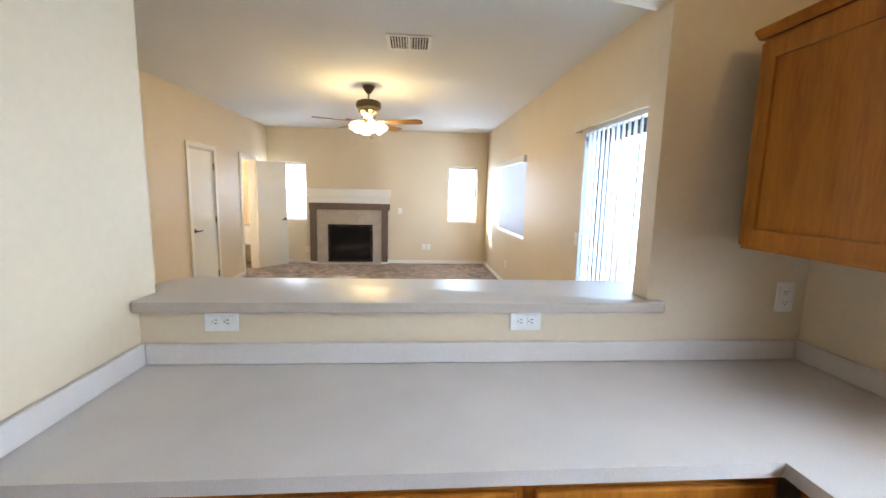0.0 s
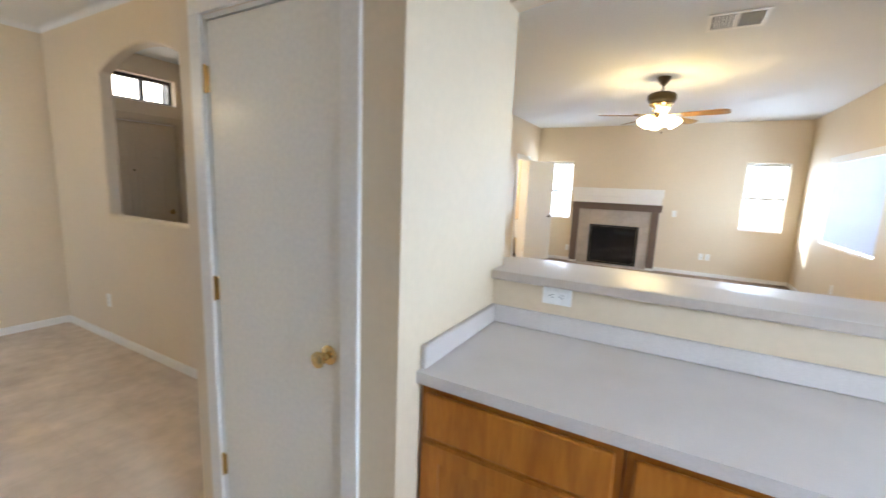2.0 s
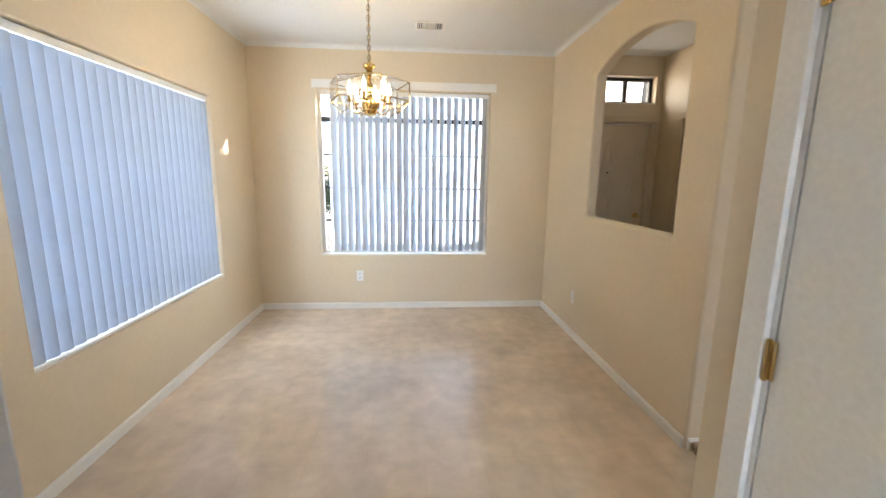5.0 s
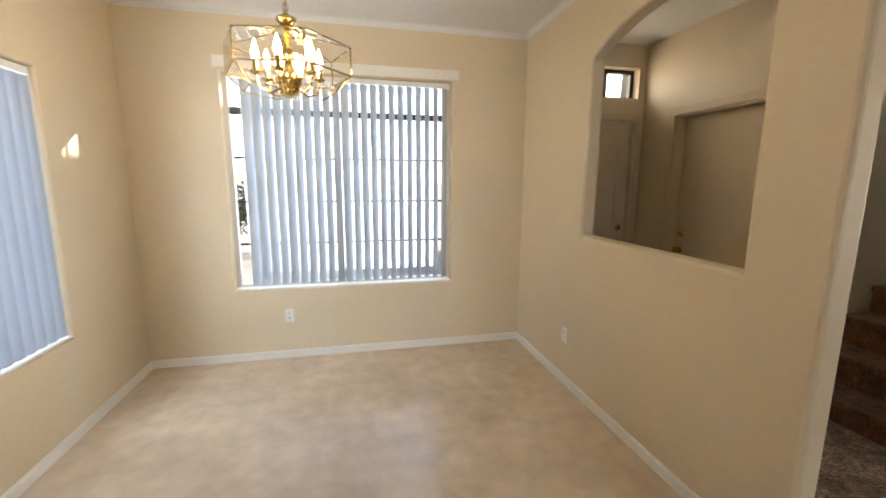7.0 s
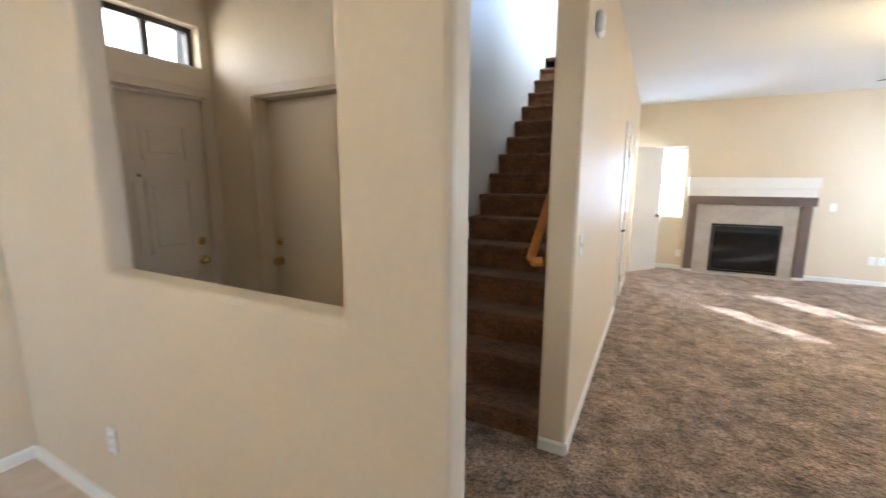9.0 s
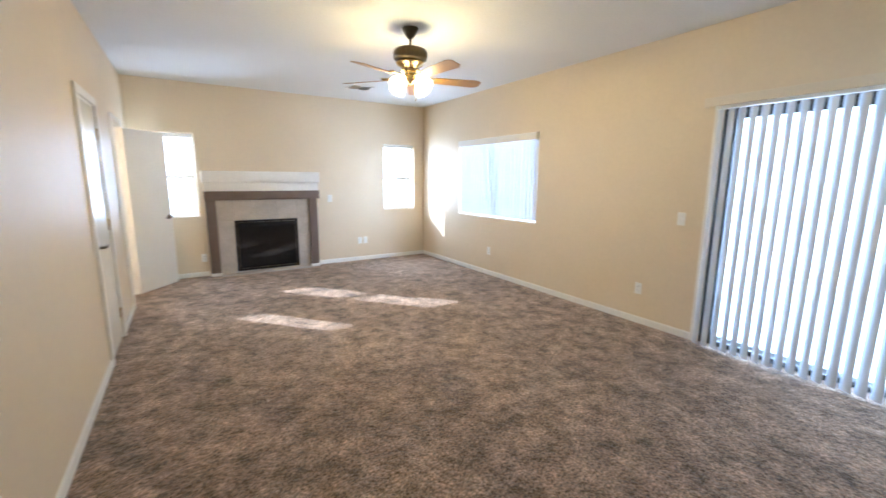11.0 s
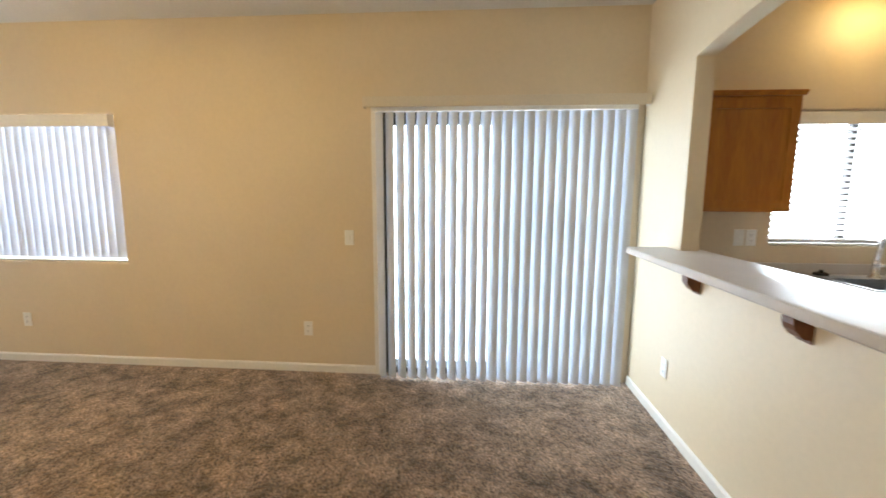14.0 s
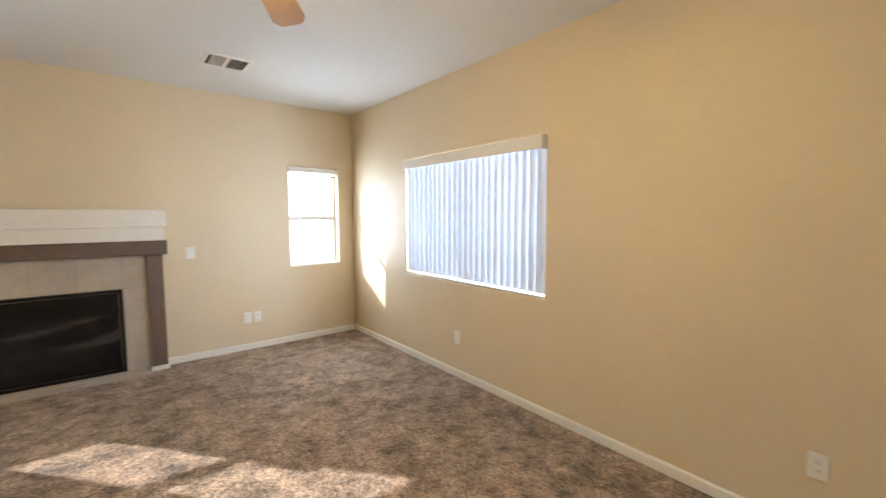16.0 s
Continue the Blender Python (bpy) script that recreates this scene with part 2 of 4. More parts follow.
def vinyl_mat():
    """Sheet vinyl printed with large faint stone tiles."""
    m = mat("tan_sheet_vinyl", (0.66, 0.54, 0.415), 0.21, vary=0.12, scale=2.2, vary2=0.1, scale2=8)
    n, l = m.node_tree.nodes, m.node_tree.links
    b = n["Principled BSDF"]
    co = n.new("ShaderNodeTexCoord")
    br = n.new("ShaderNodeTexBrick")
    br.offset, br.squash = 0.0, 1.0
    br.inputs["Scale"].default_value = 1.0
    br.inputs["Brick Width"].default_value, br.inputs["Row Height"].default_value = 0.305, 0.305
    br.inputs["Mortar Size"].default_value, br.inputs["Mortar Smooth"].default_value = 0.006, 0.6
    br.inputs["Color1"].default_value, br.inputs["Color2"].default_value, br.inputs["Mortar"].default_value = (1, 1, 1, 1), (0.955, 0.95, 0.935, 1), (0.955, 0.945, 0.93, 1)
    l.new(co.outputs["Object"], br.inputs["Vector"])
    mx = n.new("ShaderNodeMix")
    mx.data_type, mx.blend_type = "RGBA", "MULTIPLY"
    mx.inputs["Factor"].default_value = 1.0
    old = b.inputs["Base Color"].links[0].from_socket
    l.new(old, mx.inputs["A"]), l.new(br.outputs["Color"], mx.inputs["B"])
    l.new(mx.outputs["Result"], b.inputs["Base Color"])
    tex, bp = n.new("ShaderNodeTexNoise"), n.new("ShaderNodeBump")
    tex.inputs["Scale"].default_value = 14
    bp.inputs["Strength"].default_value, bp.inputs["Distance"].default_value = 0.12, 0.004
    l.new(co.outputs["Object"], tex.inputs["Vector"]), l.new(tex.outputs["Fac"], bp.inputs["Height"]), l.new(bp.outputs["Normal"], b.inputs["Normal"])
    return m


VINYL = vinyl_mat()


# ---- building helpers ----
def mesh_of(name, bm, material, smooth=False):
    me = bpy.data.meshes.new(name)
    bmesh.ops.recalc_face_normals(bm, faces=bm.faces)
    bm.to_mesh(me)
    bm.free()
    me.materials.append(material)
    if smooth:
        me.polygons.foreach_set("use_smooth", [True] * len(me.polygons))
        me.set_sharp_from_angle(angle=radians(40))
    return me


def setting(name, bm, material, label, category, bevel=0.0, smooth=False, flush=None):
    """flush: tells which edges stay square because another wall carries on there."""
    if flush:
        rim = [e for e in bm.edges if len(e.link_faces) == 2 and e.calc_face_angle(0) > radians(50) and not flush(e.verts[0].co, e.verts[1].co)]
        bmesh.ops.bevel(bm, geom=rim, offset=bevel, segments=3, affect="EDGES", profile=0.5)
        bevel = 0.0
    ob = tagged(new(name, mesh_of(name, bm, material, smooth)), label, category, kind="structure")
    if bevel:
        md = ob.modifiers.new("bullnose", "BEVEL")
        md.width, md.segments, md.limit_method, md.angle_limit = bevel, 3, "ANGLE", radians(50)
    return ob


def thing(name, place, label, category, group="", rz=0.0, kind=""):
    ob = tagged(new(name), label, category, group, kind)
    ob.matrix_basis = pose(*place, 0, 0, rz)
    ob.empty_display_size = 0.1
    return ob


def part(name, bm, material, parent, label="", smooth=False):
    ob = new(name, mesh_of(name, bm, material, smooth))
    ob.parent = parent
    return tagged(ob, label)


def piece(name, me, parent, place, rx=0, ry=0, rz=0):
    ob = new(name, me)
    ob.parent = parent
    ob.matrix_basis = pose(*place, rx, ry, rz)
    return ob


def box(x0, x1, y0, y1, z0, z1, bevel=0.0, bm=None, seg=2):
    own = bmesh.new()
    bmesh.ops.create_cube(own, size=1.0)
    own.transform(Matrix.Translation(((x0 + x1) / 2, (y0 + y1) / 2, (z0 + z1) / 2)) @ Matrix.Diagonal((abs(x1 - x0), abs(y1 - y0), abs(z1 - z0), 1)))
    if bevel:
        bmesh.ops.bevel(own, geom=own.edges[:], offset=bevel, segments=seg, affect="EDGES", profile=0.5)
    return join(bm, own)


def join(bm, own):
    if bm is None:
        return own
    me = bpy.data.meshes.new("tmp")
    own.to_mesh(me)
    own.free()
    bm.from_mesh(me)
    bpy.data.meshes.remove(me)
    return bm


def lathe(profile, segments=24, bm=None, m=None):
    """A turned shape from (radius, z) pairs."""
    own = bmesh.new()
    rings = []
    for r, z in profile:
        rings.append([own.verts.new((r * math.cos(2 * math.pi * i / segments), r * math.sin(2 * math.pi * i / segments), z)) for i in range(segments)])
    for a, b in zip(rings, rings[1:]):
        for i in range(segments):
            j = (i + 1) % segments
            own.faces.new((a[i], a[j], b[j], b[i]))
    own.faces.new(rings[0][::-1]), own.faces.new(rings[-1])
    bmesh.ops.remove_doubles(own, verts=own.verts, dist=1e-5)
    if m is not None:
        own.transform(m)
    return join(bm, own)


def tube(points, radius, segments=8, bm=None):
    """A rod that follows a line of points."""
    own = bmesh.new()
    rings = []
    pts = [Vector(p) for p in points]
    for i, p in enumerate(pts):
        d = (pts[min(i + 1, len(pts) - 1)] - pts[max(i - 1, 0)]).normalized()
        u = d.orthogonal().normalized() if i == 0 else (u - d * u.dot(d)).normalized()
        v = d.cross(u)
        rings.append([own.verts.new(p + radius * (math.cos(2 * math.pi * k / segments) * u + math.sin(2 * math.pi * k / segments) * v)) for k in range(segments)])
    for a, b in zip(rings, rings[1:]):
        for k in range(segments):
            j = (k + 1) % segments
            own.faces.new((a[k], a[j], b[j], b[k]))
    own.faces.new(rings[0][::-1]), own.faces.new(rings[-1])
    return join(bm, own)


def prism(outline, axis, a0, a1, bm=None, bevel=0.0):
    """A flat outline drawn out along an axis; the outline is in the other two axes, in their order."""
    own = bmesh.new()

    def at(p, a):
        return {"x": (a, p[0], p[1]), "y": (p[0], a, p[1]), "z": (p[0], p[1], a)}[axis]

    lo, hi = [own.verts.new(at(p, a0)) for p in outline], [own.verts.new(at(p, a1)) for p in outline]
    own.faces.new(lo), own.faces.new(hi[::-1])
    for i in range(len(lo)):
        j = (i + 1) % len(lo)
        own.faces.new((lo[i], lo[j], hi[j], hi[i]))
    bmesh.ops.recalc_face_normals(own, faces=own.faces)
    if bevel:
        bmesh.ops.bevel(own, geom=own.edges[:], offset=bevel, segments=2, affect="EDGES", profile=0.5)
    return join(bm, own)


def solid(adds, cuts=()):
    """The joined skin of boxes (x0, x1, y0, y1, z0, z1) less the cut boxes."""
    ax = [sorted({round(v, 4) for b in (*adds, *cuts) for v in b[2 * k:2 * k + 2]}) for k in range(3)]

    def inside(b, c):
        return all(b[2 * k] < c[k] < b[2 * k + 1] for k in range(3))

    n = [len(a) - 1 for a in ax]
    full = set()
    for i in range(n[0]):
        for j in range(n[1]):
            for k in range(n[2]):
                c = [(ax[q][p] + ax[q][p + 1]) / 2 for q, p in enumerate((i, j, k))]
                if any(inside(b, c) for b in adds) and not any(inside(b, c) for b in cuts):
                    full.add((i, j, k))
    bm, seen = bmesh.new(), {}

    def v(i, j, k):
        if (i, j, k) not in seen:
            seen[(i, j, k)] = bm.verts.new((ax[0][i], ax[1][j], ax[2][k]))
        return seen[(i, j, k)]

    for i, j, k in sorted(full):
        for d, quad in (((-1, 0, 0), ((0, 0, 0), (0, 0, 1), (0, 1, 1), (0, 1, 0))), ((1, 0, 0), ((1, 0, 0), (1, 1, 0), (1, 1, 1), (1, 0, 1))),
                        ((0, -1, 0), ((0, 0, 0), (1, 0, 0), (1, 0, 1), (0, 0, 1))), ((0, 1, 0), ((0, 1, 0), (0, 1, 1), (1, 1, 1), (1, 1, 0))),
                        ((0, 0, -1), ((0, 0, 0), (0, 1, 0), (1, 1, 0), (1, 0, 0))), ((0, 0, 1), ((0, 0, 1), (1, 0, 1), (1, 1, 1), (0, 1, 1)))):
            if (i + d[0], j + d[1], k + d[2]) not in full:
                bm.faces.new([v(i + a, j + b, k + c) for a, b, c in quad])
    return bm


def arched(x0, x1, y0, y1, z0, z1, ox0, ox1, sill, spring, rise, n=20):
    """A wall along x with one opening under a shallow arch."""
    xs = [ox0 + (ox1 - ox0) * i / n for i in range(n + 1)]
    half = (ox1 - ox0) / 2
    r = (half * half + rise * rise) / (2 * rise)

    def arch(x):
        return spring + math.sqrt(max(r * r - (x - (ox0 + ox1) / 2) ** 2, 0)) - (r - rise)

    quads = []
    for a, b in ((x0, ox0), (ox1, x1)):
        if b - a > 1e-4:
            for c, d in ((z0, sill), (sill, spring), (spring, z1)):
                quads.append(((a, c), (b, c), (b, d), (a, d)))
    for a, b in zip(xs, xs[1:]):
        quads.append(((a, z0), (b, z0), (b, sill), (a, sill)))
        quads.append(((a, arch(a)), (b, arch(b)), (b, z1), (a, z1)))
    bm, front, back, count = bmesh.new(), {}, {}, {}

    def key(p):
        return (round(p[0], 5), round(p[1], 5))

    for q in quads:
        for p in q:
            if key(p) not in front:
                front[key(p)], back[key(p)] = bm.verts.new((p[0], y0, p[1])), bm.verts.new((p[0], y1, p[1]))
        ks = [key(p) for p in q]
        bm.faces.new([front[k] for k in ks]), bm.faces.new([back[k] for k in ks[::-1]])
        for a, b in zip(ks, ks[1:] + ks[:1]):
            count.setdefault(frozenset((a, b)), []).append((a, b))
    for pairs in count.values():
        if len(pairs) == 1:
            a, b = pairs[0]
            bm.faces.new((front[b], front[a], back[a], back[b]))
    return bm


# ---- the large structure ----
XL, XR, XD, YF, YD, YB, YL, H = -2.697, 1.672, -5.265, 8.405, -1.695, 1.42, 1.52, 2.735
TOP, PILE = 5.6, 0.05
setting("floor_vinyl", box(XD - 0.15, XR + 0.15, YD - 0.15, 1.45, -0.12, 0.0), VINYL, "tan sheet vinyl floor with faint stone pattern", "floor")
setting("floor_carpet", box(XD - 0.15, XR + 0.15, 1.45, YF + 0.15, -0.12, PILE), CARPET, "taupe brown cut pile carpet, worn and mottled", "carpet")
setting("wall_north", solid([(XL, XR, YF, YF + 0.155, 0, H + 0.1)], [(-2.57, -1.97, YF - 1, YF + 1, 0.92, 2.06), (0.88, 1.47, YF - 1, YF + 1, 0.92, 2.06)]), WALL, "beige painted fireplace wall with two narrow windows", "wall", 0.012)
setting("wall_north_2", solid([(XD - 0.15, XL, YF, YF + 0.155, 0, TOP)], [(-3.85, -3.28, YF - 1, YF + 1, 1.45, 2.1)]), WALL, "beige painted end wall behind the stairs", "wall")
# The cut at z 3.4 to 4.6 is for the invented stair window.
setting("wall_west", solid([(XL - 0.145, XL, 2.69, YF, 0, TOP)], [(XL - 1, XL + 1, 5.25, 6.75, 3.4, 4.6), (XL - 1, XL + 1, 5.5, 6.17, -1, 2.05), (XL - 1, XL + 1, 7.1, 7.76, -1, 2.05)]), WALL, "beige painted living room wall beside the stairs", "wall", 0.018)
setting("wall_stairs", solid([(-3.98, -3.84, 2.62, YF, 0, TOP)], []), WALL, "beige painted stairwell wall", "wall", 0.012)
setting("wall_garage", solid([(XD, -3.98, 2.62, 2.76, 0, H + 0.1)], [(-4.85, -4.04, 2, 3, -1, 2.05)]), WALL, "beige painted entry wall with a door", "wall")
setting("wall_front", solid([(XD - 0.155, XD, YD - 0.15, 2.76, 0, H + 0.1)], [(XD - 1, XD + 1, -1.04, 0.76, 0.6, 2.31), (XD - 1, XD + 1, 1.645, 2.555, -1, 2.06), (XD - 1, XD + 1, 1.65, 2.55, 2.25, 2.53)]), WALL, "beige painted front wall with a large window", "wall", 0.012)
setting("wall_niche", arched(XD, -2.752, YB, 1.525, 0, H, -4.245, -3.065, 1.135, 2.27, 0.135), WALL, "beige dining wall with an arched pass-through opening", "wall", 0.02)
setting("wall_south", solid([(XD, XR, YD - 0.15, YD, 0, H + 0.1)], [(-4.43, -2.63, YD - 1, YD + 1, 0.585, 2.07)]), WALL, "beige painted side wall with a wide window", "wall", 0.012)
setting("wall_east", solid([(XR, XR + 0.155, YD - 0.15, YF + 0.155, 0, H + 0.1)], [(XR - 1, XR + 1, 1.6, 3.4, -1, 2.06), (XR - 1, XR + 1, 5.47, 7.22, 0.91, 2.06), (XR - 1, XR + 1, -0.48, 0.61, 1.12, 2.04)]), WALL, "warm beige painted wall with patio door and windows", "wall", 0.012)
setting("wall_bar", arched(-0.78, XR, YB, YL, 0, H, -0.78, 1.035, 1.105, 2.205, 0.075), WALL, "beige half wall under an arched opening over the breakfast bar", "wall", 0.015, flush=lambda a, b: max(a.x, b.x) < -0.77)
setting("wall_pantry", solid([(-1.8, -0.78, 0.715, YL, 0, H)], [(-1.68, -0.9, 0.83, 1.4, -1, H - 0.05), (-1.645, -0.98, 0, 0.9, -1, 2.045), (9, 10, 9, 10, 1.105, 2.207)]), WALL, "beige painted pantry enclosure with rounded corners", "wall", 0.02, flush=lambda a, b: min(a.x, b.x) > -0.79 and min(a.y, b.y) > 0.75 and not (min(a.y, b.y) > 1.5 and min(a.z, b.z) > 1.1 and max(a.z, b.z) < 2.25))
setting("wall_powder", solid([(-3.84, XL - 0.145, 6.62, 6.74, 0, H)]), WALL, "beige painted powder room partition", "wall")
setting("wall_upper", solid([(-3.98, XL, 2.56, 2.69, H + 0.12, TOP)]), WALL, "beige painted wall above the stairs", "wall")
setting("ceiling", solid([(XD - 0.155, XR + 0.155, YD - 0.15, 2.69, H, H + 0.12), (XL - 0.002, XR + 0.155, 2.69, YF + 0.155, H, H + 0.12)]), CEILING, "white textured flat ceiling", "ceiling")
setting("ceiling_upper", box(-3.98, XL, 2.56, YF + 0.155, TOP, TOP + 0.1), CEILING, "white stairwell ceiling", "ceiling")
RISER, TREAD, FIRST = 0.196, 0.25, 2.745
setting("landing_floor", box(-3.84, XL - 0.145, FIRST + 15 * TREAD, YF, H, 16 * RISER), CEILING, "white landing slab at the head of the stairs", "floor")


def trim(name, bm, label="white painted baseboard along the wall", category="baseboard"):
    return setting(name, bm, TRIM, label, category)


BH, BT = 0.066, 0.013


def board_x(x0, x1, y, side, z=0.0):
    """A baseboard along x on the face y; side +1 when the room lies towards +y."""
    y1 = y + side * BT
    return prism([(y, z), (y1, z), (y1, BH + z - 0.012), (y + side * BT * 0.45, BH + z), (y, BH + z)], "x", x0, x1)


def board_y(y0, y1, x, side, z=0.0):
    x1 = x + side * BT
    return prism([(x, z), (x1, z), (x1, BH + z - 0.012), (x + side * BT * 0.45, BH + z), (x, BH + z)], "y", y0, y1)


for x0, x1, y, s in ((XL, -1.91, YF, -1), (-0.34, XR, YF, -1), (-0.93, XR - 0.013, YL, 1), (XD + 0.013, -2.765, YB, -1), (XD + 0.013, -1.5, YD, 1), (-1.81, -1.708, 0.715, -1), (-0.915, -0.79, 0.715, -1), (-1.8, -0.94, YL, 1), (XL - 0.14, XL, 2.69, -1), (-5.25, -4.92, 2.62, -1)):
    trim("baseboard", board_x(x0, x1, y, s, PILE if y > 1.45 else 0.0))
for y0, y1, x, s in ((3.46, YF - 0.013, XR, -1), (2.69, 5.44, XL, 1), (6.23, 7.04, XL, 1), (7.82, YF - 0.013, XL, 1), (YD, 1.41, XD, 1), (0.73, YL, -1.8, -1), (1.435, 1.51, -2.752, 1)):
    trim("baseboard", board_y(y0, y1, x, s, PILE if y0 > 1.45 else 0.0))


def cove(y0, side, size=0.042, n=6):
    """Hollow quarter-round section between a wall face at y0 and the ceiling."""
    arc = [(y0 + side * size * (1 - math.sin(k * math.pi / 2 / n)), H - 0.001 - size * (1 - math.cos(k * math.pi / 2 / n))) for k in range(n + 1)]
    return [(y0, H - 0.001)] + arc


for axis, face, side, a, b in (("x", YB, -1, XD + 0.002, -2.765), ("y", XD, 1, YD + 0.002, YB - 0.002), ("x", YD, 1, XD + 0.002, -1.0)):
    setting("cove_trim", prism(cove(face, side), axis, a, b), CEILING, "small white cove where the wall meets the ceiling", "trim", smooth=True)


# ---- stairs ----
def build_stairs():
    st = tagged(new("staircase"), "straight staircase covered in dark brown carpet", "stairs", kind="structure")
    st.location = (-3.34, FIRST, 0)
    x0, x1 = -0.495, 0.495
    for k in range(16):
        y, z = k * TREAD, (k + 1) * RISER
        last = k == 15
        prof = [(y, z - RISER), (y, z - 0.045), (y - 0.018, z - 0.04), (y - 0.026, z - 0.02), (y - 0.018, z - 0.003), (y - 0.004, z),
                (y + (0.3 if last else TREAD + 0.02), z), (y + (0.3 if last else TREAD + 0.02), z - RISER)]
        part("step", prism(prof, "x", x0, x1), STAIR_CARPET, st)
    return st


build_stairs()


# ---- windows and doors ----
# A window is drawn in a plane: u runs along the wall, w is up, d is the depth from the room's face outwards.
def plane_pose(wall, at, u0):
    """Local axes: x along the wall, y outwards, z up."""
    return {"east": pose(at, u0, 0, 0, 0, -90), "north": pose(u0, at, 0, 0, 0, 0), "west": pose(at, u0, 0, 0, 0, 90), "south": pose(u0, at, 0, 0, 0, 180)}[wall]


def ring(x0, x1, z0, z1, y0, y1, w):
    return solid([(x0, x1, y0, y1, z0, z1)], [(x0 + w, x1 - w, y0 - 1, y1 + 1, z0 + w, z1 - w)])


def window(name, wall, at, centre, width, z0, z1, label, rails=(), bars=(), muntins=(), material=ALU, frame_w=0.035, rail_material=None):
    """rails: upright members at x; bars: cross members at z; muntins: thin cross bars (x0, x1, z)."""
    ob = tagged(new(name), label, "window", kind="structure")
    ob.matrix_basis = plane_pose(wall, at, centre)
    h = width / 2
    rail_material = rail_material or material
    part("window_frame", ring(-h, h, z0, z1, 0.085, 0.135, frame_w), material, ob)
    for x in rails:
        part("window_rail", box(x - 0.022, x + 0.022, 0.088, 0.132, z0 + frame_w, z1 - frame_w, 0.003), rail_material, ob)
    for z in bars:
        part("window_bar", box(-h + frame_w, h - frame_w, 0.086, 0.134, z - 0.025, z + 0.025, 0.003), rail_material, ob)
    for a, b, z in muntins:
        part("muntin", box(a, b, 0.104, 0.116, z - 0.008, z + 0.008), rail_material, ob)
    pane = part("pane", box(-h + frame_w - 0.005, h - frame_w + 0.005, 0.112, 0.116, z0 + frame_w - 0.005, z1 - frame_w + 0.005), GLASS, ob)
    pane.visible_shadow = False
    part("window_sill", box(-h + 0.002, h - 0.002, 0.004, 0.085, z0, z0 + 0.014, 0.004), TRIM, ob)
    return ob


def vane_mesh(length, width=0.089, material=None):
    """One slightly curved vertical vane, hung from its top end."""
    bm = bmesh.new()
    n = 6
    rows = []
    for z in (0, -length):
        rows.append([[bm.verts.new(((i / n - 0.5) * width, -0.013 * (1 - (2 * i / n - 1) ** 2) + s * 0.0009, z)) for i in range(n + 1)] for s in (0, 1)])
    top, low = rows
    for s in (0, 1):
        for i in range(n):
            bm.faces.new((top[s][i], top[s][i + 1], low[s][i + 1], low[s][i]))
    for i in range(n):
        bm.faces.new((top[0][i], top[0][i + 1], top[1][i + 1], top[1][i])), bm.faces.new((low[0][i], low[0][i + 1], low[1][i + 1], low[1][i]))
    for e in (0, n):
        bm.faces.new((top[0][e], top[1][e], low[1][e], low[0][e]))
    return mesh_of("vane", bm, material or VANE, True)


def vertical_blind(wall, at, centre, width, z0, z1, turn, count, label, valance=None, depth=0.0, material=None, rail=None, strip=None):
    """turn: degrees by which the vanes stand off the wall's line."""
    ob = tagged(new("vertical_blind"), label, "blind")
    ob.matrix_basis = plane_pose(wall, at, centre)
    h = width / 2
    part("headrail", box(-h, h, depth - 0.022, depth + 0.022, z1 - 0.005, z1 + 0.035, 0.003), rail or PLASTIC, ob, "dark aluminium headrail" if rail else "white aluminium headrail")
    me = vane_mesh(z1 - z0 - 0.02, 0.089, material)
    step = width / count
    rng = random.Random(int(100 * width) + count)
    for i in range(count):
        piece("vane", me, ob, (-h + step * (i + 0.5), depth, z1 - 0.008), 0, 0, turn + rng.uniform(-3, 3))
    if valance:
        a, b, lo, hi = valance
        bm = box(a, b, depth - 0.075, depth - 0.066, lo, hi, 0.002)
        box(a, a + 0.006, depth - 0.066, depth + 0.0, lo, hi, 0, bm), box(b - 0.006, b, depth - 0.066, depth + 0.0, lo, hi, 0, bm)
        part("valance", bm, strip or TRIM, ob, "cream valance strip" if strip else "white valance strip")
    return ob


def slat_blind(wall, at, centre, width, z0, z1, label, tilt=25.0, pitch=0.042, slat=0.05, depth=0.035):
    ob = tagged(new("horizontal_blind"), label, "blind")
    ob.matrix_basis = plane_pose(wall, at, centre)
    h = width / 2
    part("headrail", box(-h, h, depth - 0.028, depth + 0.028, z1 - 0.055, z1 - 0.003, 0.004), TRIM, ob, "white headrail")
    if slat < pitch * 1.5:
        part("valance", box(-h, h, depth - 0.034, depth - 0.029, z1 - 0.085, z1 - 0.012, 0.002), TRIM, ob, "flat white valance board")
    me = mesh_of("slat", box(-h, h, -slat / 2, slat / 2, -0.0014, 0.0014), SLAT)
    z = z1 - 0.075
    while z > z0 + 0.05:
        piece("slat", me, ob, (0, depth, z), tilt, 0, 0)
        z -= pitch
    part("bottom_rail", box(-h, h, depth - 0.025, depth + 0.025, z0 + 0.018, z0 + 0.036, 0.004), TRIM, ob)
    for x in (-h * 0.7, h * 0.7):
        part("ladder_cord", tube([(x, depth - 0.026, z1 - 0.05), (x, depth - 0.026, z0 + 0.03)], 0.0012, 5), PLASTIC, ob)
    return ob


